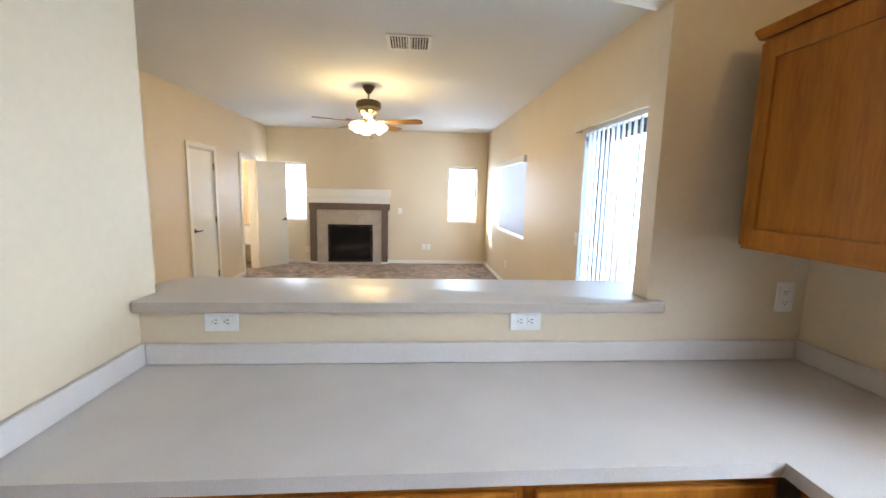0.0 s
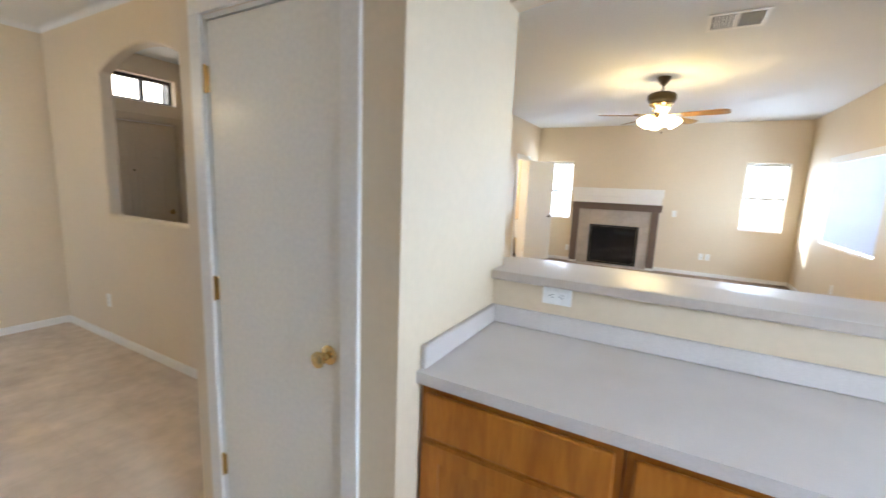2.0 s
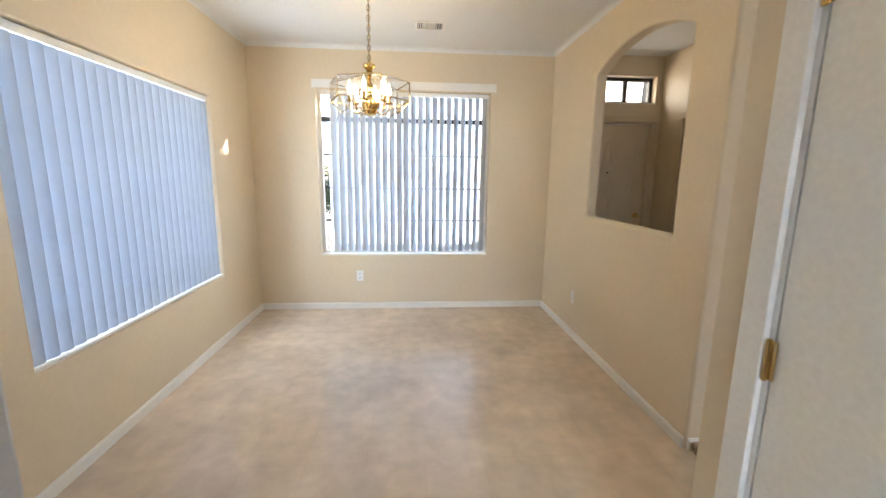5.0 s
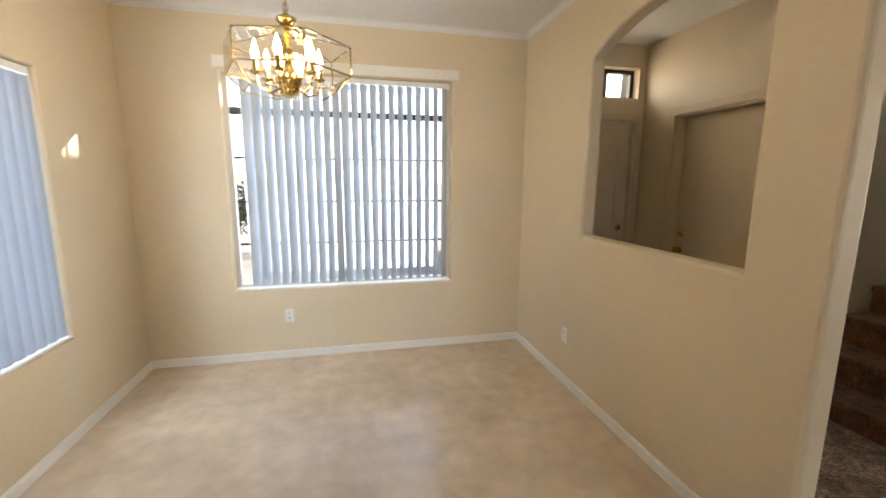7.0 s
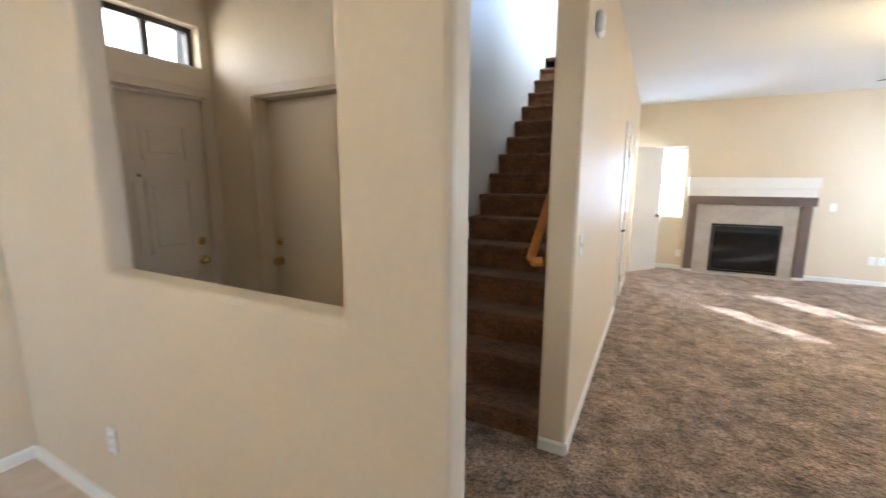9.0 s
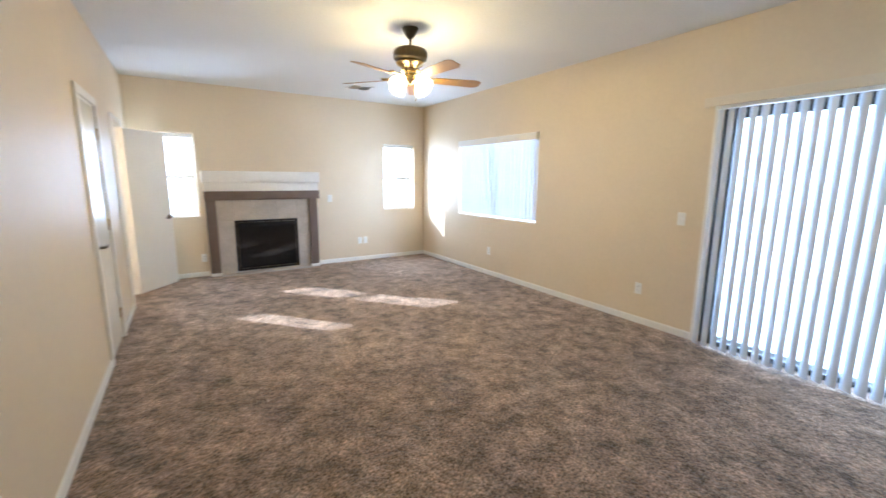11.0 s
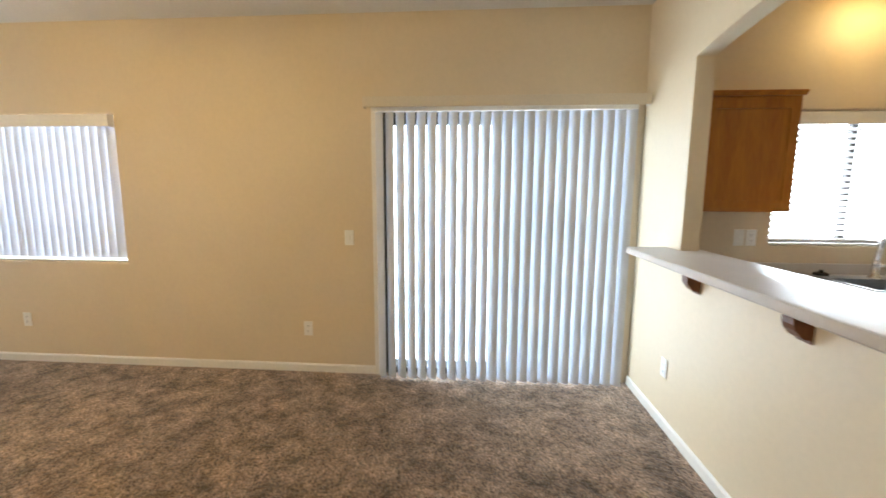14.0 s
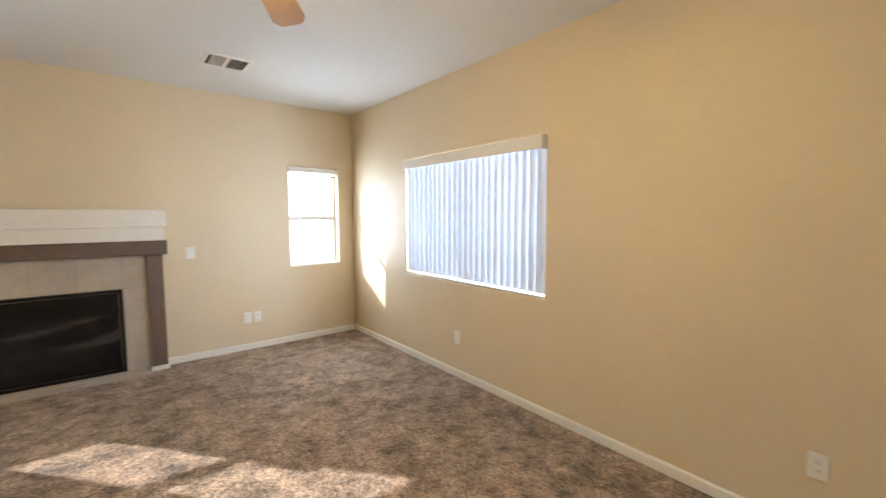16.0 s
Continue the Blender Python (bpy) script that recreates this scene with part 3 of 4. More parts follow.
window("window_1", "north", YF, -2.27, 0.6, 0.92, 2.06, "narrow single-hung window beside the fireplace", bars=(1.47,), material=TRIM)
window("window_2", "north", YF, 1.175, 0.59, 0.92, 2.06, "narrow single-hung window in the corner", bars=(1.47,), material=TRIM)
window("window_3", "east", XR, 6.345, 1.75, 0.91, 2.06, "wide sliding window with white surround", rails=(0.0,), material=TRIM)
window("window_4", "east", XR, 0.065, 1.09, 1.12, 2.04, "kitchen window above the sink", rails=(0.0,))
window("window_5", "west", XD, -0.14, 1.8, 0.6, 2.31, "large front window with a transom and thin grid bars", rails=(0.0,), bars=(2.03,), muntins=[(a, b, z) for a, b in ((-0.86, -0.03), (0.03, 0.86)) for z in (0.97, 1.32, 1.67)], material=TRIM, rail_material=ALU)
window("window_6", "south", YD, -3.53, 1.8, 0.585, 2.07, "wide dining room side window")
window("window_7", "west", XD, 2.1, 0.9, 2.25, 2.53, "narrow transom window over the front door", rails=(-0.15, 0.15))
window("window_8", "north", YF, -3.565, 0.57, 1.45, 2.1, "small powder room window")
# Invented window, out of view, that gives the stair lamp its opening.
window("added_stair_window", "east", XL - 0.145, 6.0, 1.5, 3.4, 4.6, "added unseen window high over the stairs that lets light onto the stair wall", material=TRIM)

vertical_blind("east", XR, 2.51, 1.82, 0.055, 2.045, -38, 24, "white vinyl vertical blind half open over the patio door", valance=(-0.97, 0.97, 2.06, 2.13), depth=-0.075, strip=CREAM)
# Each of these three blinds takes the vane copy coloured for its window's light.
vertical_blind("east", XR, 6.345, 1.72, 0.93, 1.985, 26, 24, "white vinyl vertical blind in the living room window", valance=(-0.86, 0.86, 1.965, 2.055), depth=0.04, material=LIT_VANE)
vertical_blind("west", XD, -0.085, 1.65, 0.625, 2.27, 47, 22, "white vertical blind with a blue sky tint in its colour, half open at the front window", valance=(-0.985, 0.895, 2.32, 2.4), depth=0.045, material=SKY_TINT_VANE)
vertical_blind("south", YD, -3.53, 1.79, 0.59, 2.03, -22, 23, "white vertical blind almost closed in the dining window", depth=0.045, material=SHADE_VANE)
slat_blind("north", YF, -2.27, 0.58, 1.93, 2.055, "white slat blind drawn up in a narrow window", tilt=0, pitch=0.008)
slat_blind("north", YF, 1.175, 0.57, 1.93, 2.055, "white slat blind drawn up in the corner window", tilt=0, pitch=0.008)
slat_blind("east", XR, 0.065, 1.07, 1.13, 2.035, "white wide-slat blind in the kitchen window", tilt=30)


def knob_bm(length=0.055, r=0.027):
    return lathe([(0.033, 0), (0.033, 0.004), (0.028, 0.008), (0.012, 0.012), (0.010, length * 0.5), (r * 0.75, length * 0.62), (r, length * 0.85), (r * 0.92, length), (r * 0.5, length * 1.1), (0.001, length * 1.12)], 20)


def lever_bm(length=0.1):
    bm = lathe([(0.031, 0), (0.031, 0.005), (0.02, 0.01), (0.011, 0.014), (0.011, 0.05)], 18)
    return tube([(0, 0, 0.045), (length * 0.3, 0, 0.05), (length, 0.004, 0.046)], 0.009, 8, bm)


def hinge_bm():
    bm = box(-0.016, 0.016, -0.003, 0.0, -0.045, 0.045, 0.001)
    return lathe([(0.006, -0.048), (0.006, 0.048)], 10, bm, Matrix.Translation((0, -0.007, 0)))


def door(name, m, width, height, label, hinge_at, handle, leaf_turn=0.0, handle_metal=BRASS, casing=True, back_casing=False, panels=(), leaf_depth=0.0, frame_depth=0.14, deadbolt=False, material=DOOR, peephole=False, gap=0.058, hinges=(0.28, 1.07, 1.82)):
    """Local: x along the wall, the room on the -y side, the opening from x=0 to width. hinge_at: 0 or width."""
    ob = tagged(new(name), label, "door", kind="structure")
    ob.matrix_basis = m
    surround = material if material is ENTRY_DOOR else TRIM
    if casing:
        w = 0.062
        for nm, bm in (("casing", prism([(-w, 0), (0.006, 0), (0.006, height), (-w, height)], "y", -0.016, 0.0, None, 0.003)),
                       ("casing", prism([(width - 0.006, 0), (width + w, 0), (width + w, height), (width - 0.006, height)], "y", -0.016, 0.0, None, 0.003)),
                       ("casing", prism([(-w, height), (width + w, height), (width + w, height + w), (-w, height + w)], "y", -0.016, 0.0, None, 0.003))):
            part(nm, bm, surround, ob)
    part("jamb", solid([(0.0, width, 0.002, frame_depth, 0, height)], [(0.016, width - 0.016, -1, 1, -1, height - 0.016)]), surround, ob)
    lw = width - 0.04
    adds = box(0, lw, 0.0, 0.036, gap, height - 0.022, 0.0025)
    s = 1 if hinge_at == 0 else -1
    if s < 0:
        adds.transform(Matrix.Translation((-lw, 0, 0)))
    leaf = part("leaf", adds, material, ob)
    hx = 0.02 if hinge_at == 0 else width - 0.02
    leaf.matrix_basis = pose(hx, 0.002 + leaf_depth, 0, 0, 0, leaf_turn)
    for a, b, c, d in panels:
        pa, pb = (a, b) if s > 0 else (-b, -a)
        bm = solid([(pa, pb, -0.009, 0.002, c, d)], [(pa + 0.022, pb - 0.022, -1, -0.002, c + 0.022, d - 0.022)])
        bmesh.ops.bevel(bm, geom=[e for e in bm.edges if e.verts[0].co.y < -0.0085 and e.verts[1].co.y < -0.0085], offset=0.006, segments=2, affect="EDGES")
        own = box(pa + 0.045, pb - 0.045, -0.006, 0.0, c + 0.045, d - 0.045)
        bmesh.ops.bevel(own, geom=[e for e in own.edges if e.verts[0].co.y < -0.005 and e.verts[1].co.y < -0.005], offset=0.005, segments=1, affect="EDGES")
        join(bm, own)
        part("panel", bm, material, leaf)
    hxk, hz, kind = handle
    bm = knob_bm() if kind == "knob" else lever_bm()
    bm.transform(pose(s * hxk, 0, hz, 90, 0, 0))
    part("door_handle", bm, handle_metal, leaf, "brass door knob" if handle_metal is BRASS else "dark metal door handle", True)
    bm = knob_bm() if kind == "knob" else lever_bm()
    bm.transform(pose(s * hxk, 0.036, hz, -90, 0, 0))
    part("door_handle", bm, handle_metal, leaf, "", True)
    if deadbolt:
        part("deadbolt", lathe([(0.03, 0), (0.03, 0.008), (0.024, 0.014), (0.01, 0.015), (0.01, 0.028), (0.001, 0.029)], 18, None, pose(s * hxk, 0, hz + 0.14, 90, 0, 0)), handle_metal, leaf, "", True)
    if peephole:
        part("peephole", lathe([(0.011, 0), (0.011, 0.003), (0.006, 0.004), (0.001, 0.004)], 14, None, pose(s * lw / 2, 0, 1.52, 90, 0, 0)), BRONZE, leaf, "small dark door viewer", True)
    for z in hinges:
        bm = hinge_bm()
        bm.transform(Matrix.Translation((hx + (-0.005 if s > 0 else 0.005), -0.001 + leaf_depth, z)))
        part("hinge", bm, BRASS, ob, "brass hinge", True)
    return ob


door("door_1", pose(-1.645, 0.715, 0), 0.665, 2.045, "white flat pantry door with brass knob, closed", 0, (0.575, 0.94, "knob"), frame_depth=0.11, gap=0.014, hinges=(0.328, 1.07, 1.83))
door("door_2", pose(XL, 5.5, 0, 0, 0, 90), 0.67, 2.05, "white flat closet door in the living room, closed", 0.67, (0.575, 0.95, "lever"), handle_metal=BRONZE)
door("door_3", pose(XL, 7.1, 0, 0, 0, 90), 0.66, 2.05, "white powder room door standing wide open", 0.66, (0.56, 0.95, "lever"), leaf_turn=142, handle_metal=BRONZE)
door("door_4", pose(-4.85, 2.62, 0), 0.81, 2.05, "beige painted garage door with two brass locks, closed", 0.81, (0.71, 0.91, "knob"), leaf_depth=0.09, deadbolt=True, material=ENTRY_DOOR)
door("door_5", pose(XD, 1.645, 0, 0, 0, 90), 0.91, 2.06, "beige six-panel front door with brass locks, closed", 0, (0.8, 0.91, "knob"), leaf_depth=0.04, deadbolt=True, frame_depth=0.15, material=ENTRY_DOOR, peephole=True,
     panels=[(a, a + 0.29, c, d) for a in (0.12, 0.46) for c, d in ((0.2, 0.86), (1.0, 1.5), (1.62, 1.86))])


def patio_door():
    ob = tagged(new("patio_door"), "dark framed sliding glass patio door", "door", kind="structure")
    ob.matrix_basis = plane_pose("east", XR, 2.5)
    part("door_frame", ring(-0.9, 0.9, 0.0, 2.06, 0.03, 0.14, 0.035), ALU, ob)
    for x0, x1, y in ((-0.865, 0.03, 0.06), (-0.03, 0.865, 0.1)):
        sash = part("sash", ring(x0, x1, 0.036, 2.024, y - 0.016, y + 0.016, 0.055), ALU, ob)
        pane = part("pane", box(x0 + 0.05, x1 - 0.05, y - 0.003, y + 0.003, 0.086, 1.974), GLASS, sash)
        pane.visible_shadow = False
    part("pull_handle", box(-0.85, -0.83, 0.0, 0.044, 0.9, 1.12, 0.006), ALU, ob)
    part("door_casing", solid([(-0.955, 0.9, -0.014, -0.001, 0, 2.1)], [(-0.9, 0.9, -1, 1, -1, 2.058)]), TRIM, ob)
    return ob


patio_door()

# ---- kitchen ----
CZ = 0.918


def rounded_outline(corners, n=6):
    """An outline from (x, y, radius) corners."""
    out = []
    for i, (x, y, r) in enumerate(corners):
        p, a, b = Vector((x, y)), Vector(corners[i - 1][:2]), Vector(corners[(i + 1) % len(corners)][:2])
        if r <= 0:
            out.append((x, y))
            continue
        u, v = (a - p).normalized(), (b - p).normalized()
        t = r / math.tan(u.angle(v) / 2)
        c = p + (u + v).normalized() * (r / math.sin(u.angle(v) / 2))
        s, e = p + u * t - c, p + v * t - c
        a0 = math.atan2(s.y, s.x)
        da = (math.atan2(e.y, e.x) - a0 + math.pi) % (2 * math.pi) - math.pi
        out += [(c.x + r * math.cos(a0 + da * k / n), c.y + r * math.sin(a0 + da * k / n)) for k in range(n + 1)]
    return out


def slab(outline, z0, z1, round_r=0.016):
    """A plate with rounded upper and lower edges, filled so that hollow outlines stay whole."""
    bm = bmesh.new()
    rings = []
    k = 4
    area = sum(a[0] * b[1] - b[0] * a[1] for a, b in zip(outline, outline[1:] + outline[:1]))
    n = len(outline)
    norms = []
    for i in range(n):
        p, q, r = Vector(outline[i - 1]), Vector(outline[i]), Vector(outline[(i + 1) % n])
        d = ((q - p).normalized() + (r - q).normalized())
        d = d.normalized() if d.length > 1e-6 else (r - q).normalized()
        norms.append(Vector((d.y, -d.x)) * (1 if area > 0 else -1))
    levels = [(round_r * (1 - math.sin(i * math.pi / 2 / k)), z0 + round_r * (1 - math.cos(i * math.pi / 2 / k))) for i in range(k + 1)]
    levels += [(round_r * (1 - math.cos(i * math.pi / 2 / k)), z1 - round_r * (1 - math.sin(i * math.pi / 2 / k))) for i in range(k + 1)]
    for inset, z in levels:
        rings.append([bm.verts.new((outline[i][0] - norms[i].x * inset, outline[i][1] - norms[i].y * inset, z)) for i in range(n)])
    for a, b in zip(rings, rings[1:]):
        for i in range(n):
            j = (i + 1) % n
            bm.faces.new((a[i], a[j], b[j], b[i]))
    ends = [bm.faces.new(rings[0][::-1]), bm.faces.new(rings[-1])]
    bmesh.ops.triangulate(bm, faces=ends)
    return bm


bar = tagged(new("bar_top", None), "grey-beige laminate breakfast bar top with rounded ends", "bar counter")
bar.location = (0, 1.57, 1.112)
b_out = rounded_outline([(-0.776, 1.372, 0.01), (1.09, 1.372, 0.02), (1.09, 1.417, 0), (1.032, 1.417, 0), (1.032, 1.523, 0), (1.2, 1.523, 0.0), (1.2, 1.765, 0.02), (-0.848, 1.778, 0.11), (-0.848, 1.523, 0.0), (-0.776, 1.523, 0)])
bm = slab(b_out, 1.112, 1.152, 0.009)
bm.transform(Matrix.Translation((0, -1.57, -1.112)))
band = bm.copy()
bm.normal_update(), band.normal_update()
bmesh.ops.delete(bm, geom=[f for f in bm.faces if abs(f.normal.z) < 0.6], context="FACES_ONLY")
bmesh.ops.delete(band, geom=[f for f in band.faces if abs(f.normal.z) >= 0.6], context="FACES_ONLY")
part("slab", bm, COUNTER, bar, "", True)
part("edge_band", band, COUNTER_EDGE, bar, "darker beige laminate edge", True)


def corbel(x):
    ob = thing("corbel", (x, YL + 0.002, 1.111), "carved dark oak bracket under the bar top", "bracket", "brackets under the bar")
    prof = [(0, 0), (0.096, 0), (0.096, -0.016), (0.086, -0.023), (0.074, -0.029), (0.068, -0.042), (0.067, -0.09), (0.06, -0.11), (0.046, -0.125), (0.038, -0.136), (0.024, -0.144), (0, -0.147)]
    part("bracket", prism(prof, "x", -0.03, 0.03, None, 0.003), OAK_DARK, ob)
    part("back_plate", box(-0.036, 0.036, 0.0, 0.007, -0.158, -0.001, 0.002), OAK_DARK, ob)
    return ob


for x in (-0.605, 0.12, 0.83):
    corbel(x)

ctop = tagged(new("countertop"), "pale grey-beige laminate countertop with rounded front edge", "countertop")
SINK = (1.13, 1.57, -0.43, 0.36)


def counter_top_mesh():
    ang = [(-0.779, 1.045, 0.815, 1.418), (1.045, 1.67, SINK[3], 1.418), (1.045, SINK[0], SINK[2], SINK[3]), (SINK[1], 1.67, SINK[2], SINK[3]), (1.045, 1.67, YD + 0.003, SINK[2])]
    bm = solid([(a, b, c, d, CZ - 0.038, CZ) for a, b, c, d in ang])
    edges = [e for e in bm.edges if abs(e.verts[0].co.z - e.verts[1].co.z) < 1e-6 and len(e.link_faces) == 2 and e.calc_face_angle(0) > 1
             and (all(abs(v.co.y - 0.815) < 1e-3 and v.co.x < 1.046 for v in e.verts) or all(abs(v.co.x - 1.045) < 1e-3 and v.co.y < 0.816 for v in e.verts))]
    bmesh.ops.bevel(bm, geom=edges, offset=0.014, segments=4, affect="EDGES", profile=0.5)
    return bm


part("slab", counter_top_mesh(), COUNTER, ctop, "", False)
bs = box(-0.758, XR - 0.024, YB - 0.022, YB - 0.002, CZ + 0.001, CZ + 0.078, 0.006)
part("backsplash", bs, COUNTER, ctop)
part("backsplash", box(-0.779, -0.759, 0.835, YB - 0.002, CZ + 0.001, CZ + 0.078, 0.006), COUNTER, ctop)
part("backsplash", box(XR - 0.022, XR - 0.002, YD + 0.01, YB - 0.002, CZ + 0.001, CZ + 0.078, 0.006), COUNTER, ctop)


def raised_front(x0, x1, z0, z1, y, bm=None, border=0.055):
    """A cabinet front on the plane y facing -y: a frame with a recessed flat panel."""
    own = solid([(x0, x1, y - 0.019, y, z0, z1)], [(x0 + border, x1 - border, y - 1, y - 0.009, z0 + border, z1 - border)])
    out = [e for e in own.edges if e.calc_face_angle(0) > 1]
    bmesh.ops.bevel(own, geom=out, offset=0.004, segments=2, affect="EDGES", profile=0.5)
    return join(bm, own)


def base_cabinet(place, rz, width, label, drawer=True, doors=1):
    """Local: the back on y=0.58, the front on y=0, from x=0 to width."""
    ob = thing("base_cabinet", place, label, "cabinet", "kitchen base cabinets", rz)
    part("body", solid([(0, width, 0.0, 0.56, 0.1, 0.878), (0.0, width, 0.06, 0.56, 0, 0.1)], [(0.02, width - 0.02, 0.02, 0.55, 0.12, 0.9)]), OAK, ob)
    g = 0.022
    dw = (width - 2 * g - (doors - 1) * 0.012) / doors
    for i in range(doors):
        x0 = g + i * (dw + 0.012)
        if drawer:
            part("drawer_front", box(x0, x0 + dw, -0.019, -0.001, 0.695, 0.845, 0.006), OAK, ob)
        part("door", raised_front(x0, x0 + dw, 0.125, 0.675 if drawer else 0.845, -0.001), OAK, ob)
    return ob


for x0, w in ((-0.776, 0.6), (-0.174, 0.6), (0.428, 0.64)):
    base_cabinet((x0, 0.852, 0), 0, w, "honey oak base cabinet with one drawer and door under the counter", True)
for y0, w, lab in ((0.8, 0.3, "narrow honey oak base cabinet at the corner"), (0.49, 0.78, "honey oak sink base cabinet with two doors")):
    base_cabinet((1.08, y0, 0), -90, w, lab, w < 0.5, 1 if w < 0.5 else 2)


def dishwasher():
    ob = thing("dishwasher", (1.08, -0.6, 0), "black dishwasher under the counter beside the sink", "dishwasher", rz=-90)
    part("door", box(-0.298, 0.298, -0.03, 0.0, 0.1, 0.74, 0.006), BLACK, ob)
    part("control_panel", box(-0.298, 0.298, -0.034, 0.0, 0.745, 0.872, 0.006), BLACK, ob)
    part("body", box(-0.298, 0.298, 0.001, 0.56, 0.0, 0.872, 0.0), BLACK, ob)
    part("handle", box(-0.12, 0.12, -0.05, -0.034, 0.8, 0.82, 0.006), BLACK, ob)
    return ob


dishwasher()
base_cabinet((1.08, -0.91, 0), -90, 0.77, "honey oak base cabinet at the end of the counter", True, 2)


def wall_cabinet(place, rz, width, height, label, doors=1):
    """Local: the front on y=0 facing -y, the back on y=0.33."""
    ob = thing("wall_cabinet", place, label, "cabinet", "kitchen wall cabinets", rz)
    part("body", box(0, width, 0, 0.366, 0, height, 0.002), OAK, ob)
    dw = (width - 0.03 - (doors - 1) * 0.01) / doors
    for i in range(doors):
        part("door", raised_front(0.015 + i * (dw + 0.01), 0.015 + i * (dw + 0.01) + dw, 0.015, height - 0.02, -0.001), OAK, ob)
    part("crown", prism([(0.366, height), (-0.012, height), (-0.03, height + 0.02), (-0.03, height + 0.028), (0.366, height + 0.028)], "x", -0.012, width + 0.012), OAK, ob)
    return ob


wall_cabinet((1.304, 1.33, 1.365), -90, 0.565, 0.69, "honey oak wall cabinet with a flat panel door")
wall_cabinet((1.304, -0.63, 1.365), -90, 0.9, 0.69, "honey oak wall cabinet beside the kitchen window", 2)


def sink():
    x0, x1, y0, y1 = SINK
    ob = thing("kitchen_sink", ((x0 + x1) / 2, (y0 + y1) / 2, CZ), "double-bowl stainless steel sink set in the counter", "sink")
    hx, hy = (x1 - x0) / 2, (y1 - y0) / 2
    part("rim", solid([(-hx - 0.014, hx + 0.014, -hy - 0.014, hy + 0.014, 0.001, 0.006)], [(-hx + 0.02, hx - 0.09, -hy + 0.02, -0.02, -1, 1), (-hx + 0.02, hx - 0.09, 0.02, hy - 0.02, -1, 1)]), STEEL, ob)
    for a, b in ((-hy + 0.02, -0.02), (0.02, hy - 0.02)):
        part("bowl", solid([(-hx + 0.016, hx - 0.086, a - 0.004, b + 0.004, -0.19, 0.003)], [(-hx + 0.02, hx - 0.09, a, b, -0.185, 1)]), STEEL, ob)
        part("drain", lathe([(0.05, -0.184), (0.05, -0.181), (0.02, -0.183), (0.001, -0.183)], 18, None, Matrix.Translation((-0.03, (a + b) / 2, 0))), CHROME, ob)
    return ob


sink()


def faucet():
    ob = thing("faucet", (1.53, 0.02, CZ + 0.006), "chrome pull-out kitchen faucet with side lever", "faucet")
    part("base", lathe([(0.034, 0), (0.034, 0.006), (0.024, 0.02), (0.022, 0.09), (0.025, 0.1), (0.02, 0.12)], 18), CHROME, ob, "", True)
    part("spout", tube([(0, 0, 0.11), (-0.01, 0, 0.19), (-0.02, 0.0, 0.25), (-0.04, 0, 0.275), (-0.065, 0, 0.28)], 0.018, 12), CHROME, ob, "", True)
    part("spray_head", tube([(-0.045, 0, 0.285), (-0.075, 0, 0.28), (-0.1, 0, 0.255), (-0.11, 0, 0.215)], 0.022, 12), CHROME, ob, "", True)
    part("lever", tube([(0, -0.02, 0.07), (0.0, -0.06, 0.085), (0.0, -0.085, 0.125)], 0.008, 8), CHROME, ob, "", True)
    return ob


faucet()
sp = thing("soap_dispenser", (1.53, -0.16, CZ + 0.006), "small chrome soap dispenser by the faucet", "soap dispenser")
part("body", lathe([(0.02, 0), (0.02, 0.006), (0.012, 0.012), (0.012, 0.05), (0.016, 0.055), (0.016, 0.07), (0.001, 0.072)], 14), CHROME, sp, "", True)
st = thing("drain_stopper", (1.60, 0.3, CZ + 0.006), "black rubber sink stopper lying by the sink", "stopper")
part("plug", lathe([(0.045, 0), (0.045, 0.012), (0.03, 0.02), (0.012, 0.022), (0.012, 0.035), (0.001, 0.037)], 18), BLACK, st, "", True)


def fridge():
    ob = thing("refrigerator", (-1.115, -0.768, 0), "grey refrigerator with a dark handle, closed", "refrigerator")
    part("body", box(-0.44, 0.44, -0.91, -0.075, 0.02, 1.70, 0.01), FRIDGE, ob)
    part("door", box(-0.445, 0.445, -0.07, 0.0, 0.06, 0.5, 0.012), FRIDGE, ob)
    part("door", box(-0.445, 0.445, -0.07, 0.0, 0.515, 1.715, 0.012), FRIDGE, ob)
    for z0, z1 in ((0.4, 0.5), (1.6, 1.68)):
        part("handle", box(-0.385, -0.365, 0.001, 0.022, z0, z1, 0.006), SLOT, ob, "dark grip handle")
    part("hinge_cap", box(0.36, 0.43, -0.06, -0.02, 1.716, 1.735, 0.004), BLACK, ob)
    return ob


fridge()


def recessed_light(x, y):
    ob = thing("recessed_light", (x, y, H), "round recessed kitchen ceiling light, lit", "ceiling light")
    part("trim_ring", lathe([(0.1, -0.001), (0.1, -0.006), (0.085, -0.012), (0.072, -0.005), (0.072, -0.001)], 28), TRIM, ob, "", True)
    part("lens", lathe([(0.07, -0.002), (0.07, -0.006), (0.001, -0.008)], 28), CAN_GLOW, ob, "glowing lens", True)
    return ob


recessed_light(1.43, 0.15)


